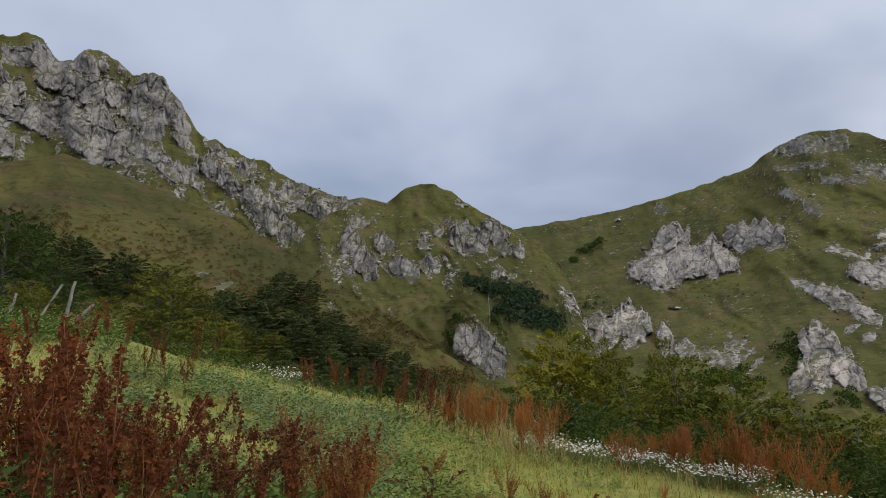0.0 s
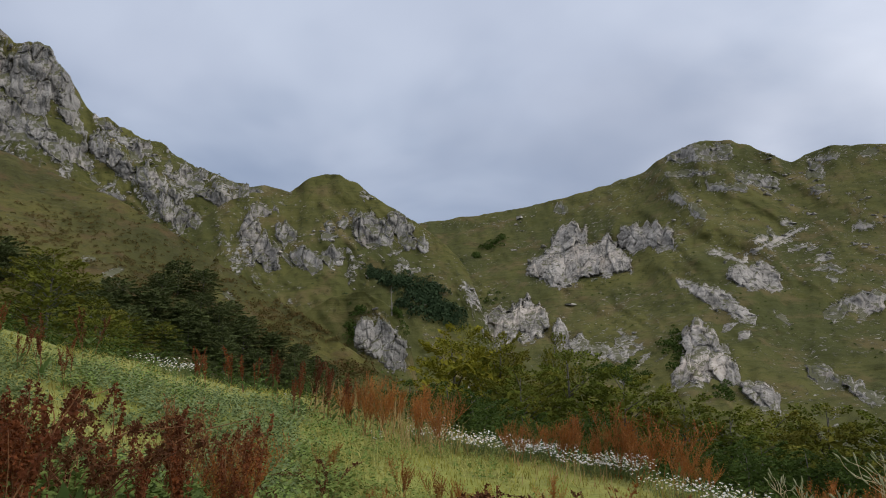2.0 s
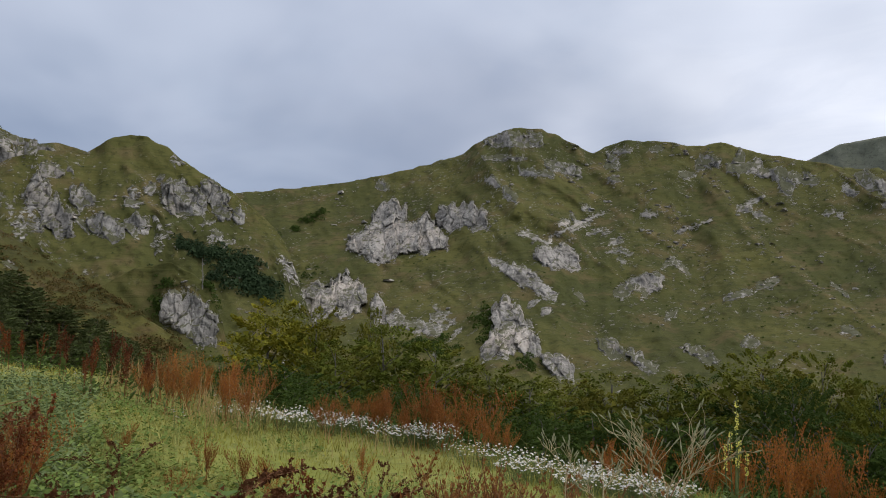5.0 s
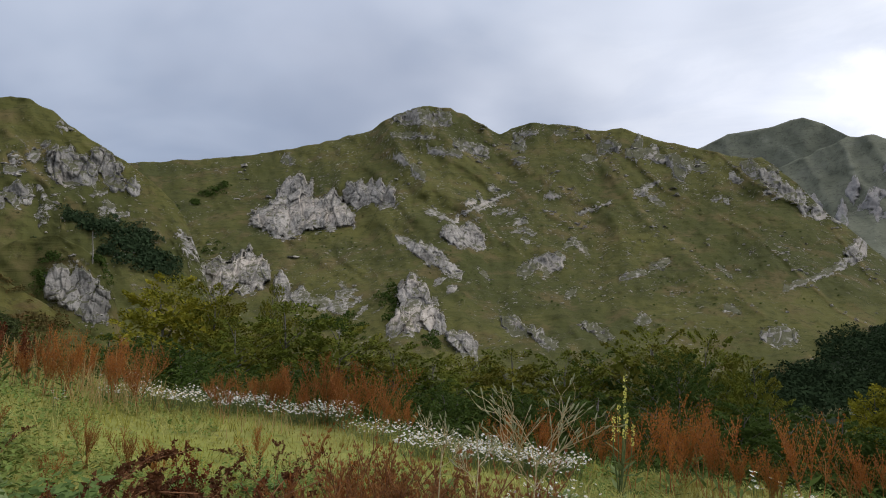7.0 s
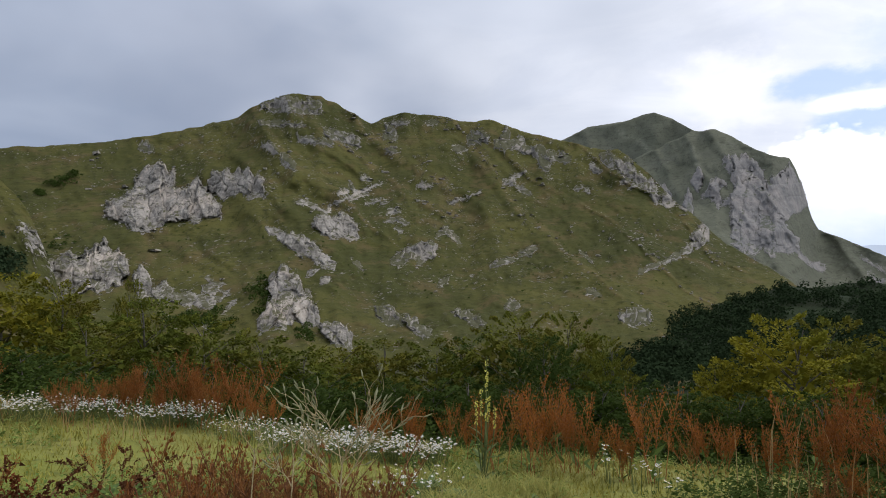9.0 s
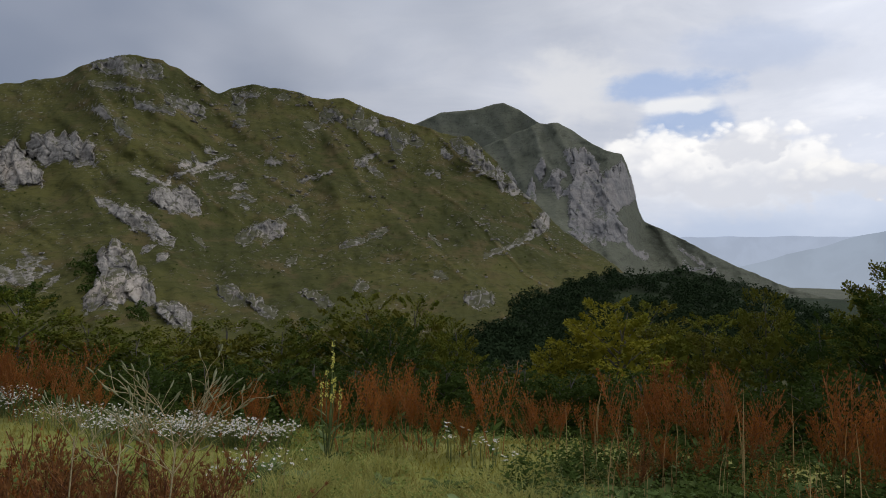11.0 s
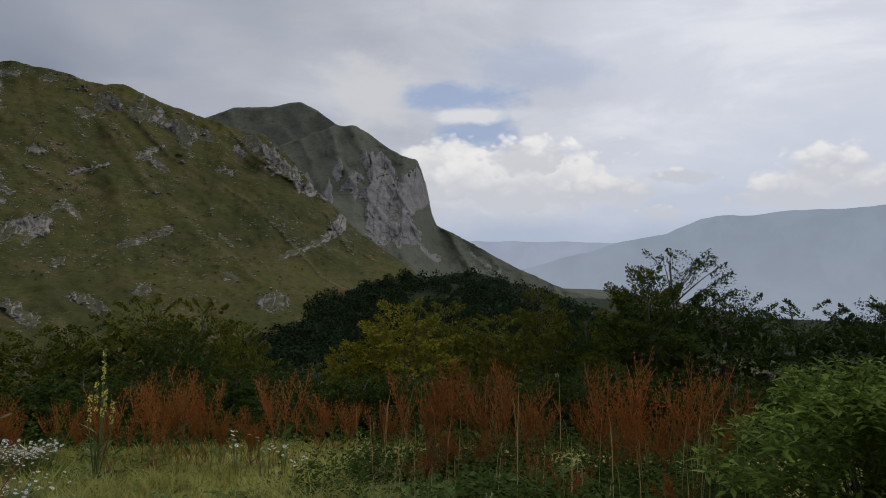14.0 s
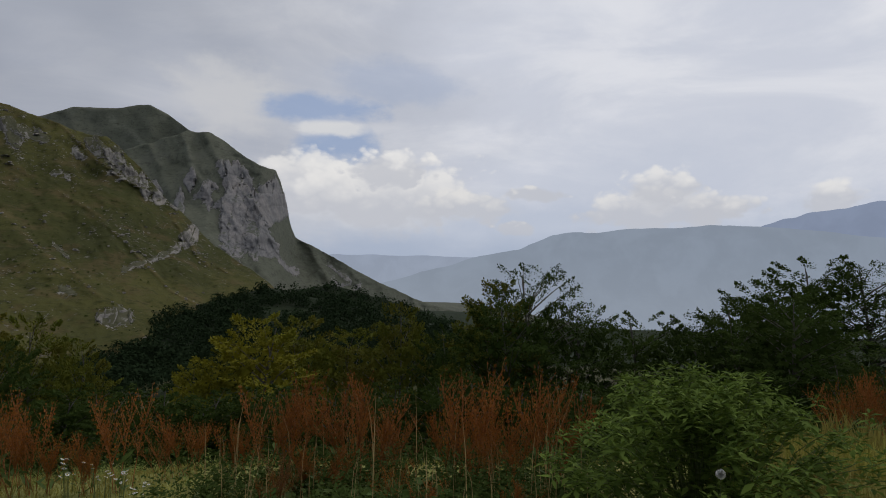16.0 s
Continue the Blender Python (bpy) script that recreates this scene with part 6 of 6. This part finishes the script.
# ---- the great mullein ----
def mullein():
    x, y, z = ground_at(45.6, 7.0)
    r = np.random.default_rng(500)
    top = thing("mullein", "tall mullein with yellow flower spikes", "plant", at=pose(x, y, z - 0.02, 0, 2))
    spikes = [((0, 0), (0.02, 0.0), 1.24, 0.70, 34)] + [((0, 0), (math.cos(a) * d, math.sin(a) * d), h, 0.72, 26) for a, d, h in ((0.2, .07, .88), (2.8, .09, .82), (1.4, .06, .93), (4.4, .05, .86), (5.6, .10, .76))]
    for (bx, by), (tx, ty), h, start, n in spikes:
        t = np.linspace(0, 1, 6)
        line = np.stack([bx + (tx - bx) * np.minimum(t * 1.5, 1), by + (ty - by) * np.minimum(t * 1.5, 1), h * t], 1)
        stem = part("stem", *tube(line, 0.009 * (1 - 0.6 * t), 5), GREEN_STEM, top)
        u = r.uniform(start, 0.985, n)
        p = np.stack([np.interp(u, t, line[:, i]) for i in range(3)], 1)
        d = spread(n, r) * [1, 1, 0.4]
        part("blossom", *leaves(np.repeat(p, 3, 0) + np.repeat(d, 3, 0) * 0.008, np.repeat(d, 3, 0) + r.normal(size=(n * 3, 3)) * 0.6, spread(n * 3, r), 0.017, 0.016), YELLOW, stem)
    n = 16
    a = r.uniform(0, 2 * np.pi, n)
    part("leaf", *leaves(np.stack([0 * a, 0 * a, r.uniform(0.02, 0.5, n)], 1), np.stack([np.cos(a), np.sin(a), r.uniform(0.2, 0.9, n)], 1), np.tile([[0, 0, 1.0]], (n, 1)), 0.2, 0.06), HERB_PALE, top)


mullein()


# ---- dry branching stalks with pods ----
def dry_stalk(foot, fork, reach, arms, seed, label):
    """foot and fork: bearing and distance, height of the fork; reach: length of the arms above it."""
    r = np.random.default_rng(seed)
    x, y, z = ground_at(*foot)
    top = thing("dry_stalk", label, "plant", "dry podded stalks", at=pose(x, y, z - 0.02))
    fx, fy = polar(fork[0], fork[1])
    head = np.array([float(fx) - x, float(fy) - y, fork[2] - z])
    t = np.linspace(0, 1, 8)
    bow = np.array([0.03, 0.02, 0.0])
    part("stalk", *tube(head * t[:, None] + bow * np.sin(np.pi * t)[:, None], 0.0019 - 0.0008 * t, 6), DRY_STEM, top, soft=True)
    across = np.array([math.cos(radians(fork[0])), -math.sin(radians(fork[0])), 0.0])
    away = np.array([math.sin(radians(fork[0])), math.cos(radians(fork[0])), 0.0])

    def twig(base, way, length, thick):
        u = np.linspace(0, 1, 5)
        sag = np.cross(way, r.normal(size=3)) * 0.30 * length
        line = base + way * (length * u)[:, None] + sag * (u * (1 - u))[:, None] * 2
        ob = part("twig", *tube(line, thick * (1 - 0.5 * u), 5), DRY_STEM, top, soft=True)
        return line, ob

    def pod(p, way, stem):
        u = np.array([0, 0.15, 0.45, 0.8, 1.0])
        part("seed_pod", *tube(p + way * (0.013 * u)[:, None], [0.0006, 0.0012, 0.0014, 0.0009, 0.0003], 6), DRY_POD, stem, soft=True)

    for n in range(arms):
        slant = (n + 0.5) / arms * 2 - 1
        way = across * (slant * 1.15 + r.normal() * 0.15 + 0.15) + away * r.normal() * 0.35 + np.array([0, 0, 0.75])
        way /= np.linalg.norm(way)
        base = head * (0.965 + 0.035 * r.random())
        line, bough = twig(base, way, reach * r.uniform(0.6, 1.0), 0.0009)
        for q in range(9):
            u = r.uniform(0.3, 1.0)
            b = np.array([np.interp(u, np.linspace(0, 1, 5), line[:, i]) for i in range(3)])
            w2 = way * 0.6 + across * r.normal() * 0.55 + away * r.normal() * 0.3 + np.array([0, 0, 0.35])
            w2 /= np.linalg.norm(w2)
            l2, small = twig(b, w2, reach * r.uniform(0.18, 0.42), 0.00065)
            pod(l2[-1], w2, small)
        pod(line[-1], way, bough)


dry_stalk((36, 1.02), (42.8, 1.21, 1.300), 0.135, 8, 601, "dry branching stalk with slender seed pods")
dry_stalk((30, 1.25), (35.0, 1.43, 1.265), 0.075, 3, 602, "thin dry stalk with slender seed pods")
dry_stalk((33, 1.3), (37.8, 1.42, 1.245), 0.07, 3, 604, "thin dry stalk with slender seed pods")


# ---- leafy shrub ----
def leafy_shrub():
    r = np.random.default_rng(700)
    x, y, z = ground_at(102.0, 5.5)
    top = thing("leafy_shrub", "bushy green shrub with pointed leaves beside the docks", "shrub", at=pose(x, y, z))
    for n in range(125):
        a = r.uniform(0, 2 * np.pi)
        d = r.random() ** 0.55
        foot = np.array([math.cos(a) * d * 0.35, math.sin(a) * d * 0.35, -0.05])
        swell = 1 + 0.14 * math.sin(a * 3 + 1.0)
        reach = 0.80 * d * swell
        h = 1.12 * (1 - 0.80 * d ** 2.6) ** 0.5 * r.uniform(0.80, 1.05)
        t = np.linspace(0, 1, 9)
        line = foot + np.stack([math.cos(a) * reach * t**1.2, math.sin(a) * reach * t**1.2, h * (1.45 * t - 0.45 * t**2.5)], 1)
        line += r.normal(size=line.shape) * 0.012
        stem = part("branch", *tube(line, 0.006 * (1 - 0.7 * t), 4), GREEN_STEM, top)
        # stars of drooping leaves at the tip and on short side twigs
        u = np.array([1.0, 0.95, 0.90, 0.84, 0.77, 0.69, 0.60, 0.48, 0.34, 0.20])
        knot = np.stack([np.interp(u, t, line[:, i]) for i in range(3)], 1)
        knot[1:] += r.normal(size=(9, 3)) * 0.045
        k = 8
        p = np.repeat(knot, k, 0) + np.tile(np.linspace(0, -0.05, k)[:, None] * [[0, 0, 1.0]], (len(u), 1))
        b = np.tile(np.arange(k) * 2.4, len(u)) + np.repeat(r.uniform(0, 6, len(u)), k)
        dip = np.tile(np.linspace(0.75, -0.40, k), len(u)) + r.normal(size=len(u) * k) * 0.15
        way = np.stack([np.cos(b), np.sin(b), dip], 1)
        s = 0.092 * np.tile(np.linspace(0.55, 1.15, k), len(u)) * r.uniform(0.8, 1.2, len(u) * k)
        tagged(part("foliage", *leaves(p, way, np.array([[0, 0, 1.0]]) + r.normal(size=(len(p), 3)) * 0.2, s, s * 0.36, 0.25), SHRUB, stem), kind="stuff")


leafy_shrub()


# ---- seed clock ----
def seed_clock():
    r = np.random.default_rng(710)
    x, y, z = ground_at(103.1, 4.4)
    h = EYE - 4.4 * math.tan(radians(12.9)) - z
    top = thing("dandelion_clock", "round white dandelion seed head on a stem", "flower", at=pose(x, y, z))
    part("stem", *tube([(0.05, 0, -0.02), (0.02, 0, h * 0.5), (0, 0, h)], [0.003, 0.0025, 0.002], 5), GREEN_STEM, top)
    d = spread(420, r)
    part("fluff", *leaves(np.array([[0, 0, h]]) + d * 0.004, d, spread(420, r), 0.025, 0.010), FLUFF, top)


seed_clock()


# ---- broken fence ----
def broken_fence():
    x, y, z = ground_at(-28.3, 15.5)
    top = thing("broken_fence", "broken fence of weathered grey branches", "fence", at=pose(x, y, z, 0, 0, 28.3))
    # foot and tip of each stick across the view and upward, metres
    for x0, z0, x1, z1, thick in ((-0.62, 0.0, -0.14, 1.02, .035), (-0.02, 0.35, 0.06, 1.05, .045), (-1.05, 0.25, -0.92, 0.80, .035), (0.02, 0.05, 0.42, 0.62, .05),
                                  (-0.05, -0.1, 0.36, 0.34, .05), (-0.02, 0.42, 0.44, 0.36, .03), (-2.05, -0.1, -2.0, 0.75, .05)):
        t = np.linspace(0, 1, 5)
        line = np.stack([x0 + (x1 - x0) * t, rng.normal() * 0.15 + 0 * t, z0 + (z1 - z0) * t - 0.05], 1) + rng.normal(size=(5, 3)) * 0.012
        part("post", *tube(line, thick * (1 - 0.35 * t), 6), DEADWOOD, top, soft=True)


broken_fence()

# the patterns from which the copies were made are not part of the place
for pattern in [*TREE_KINDS.values(), *(d for row in DOCKS.values() for d in row), *ROSETTES, *DAISIES]:
    for ob in (*pattern.children_recursive, pattern):
        bpy.data.objects.remove(ob)
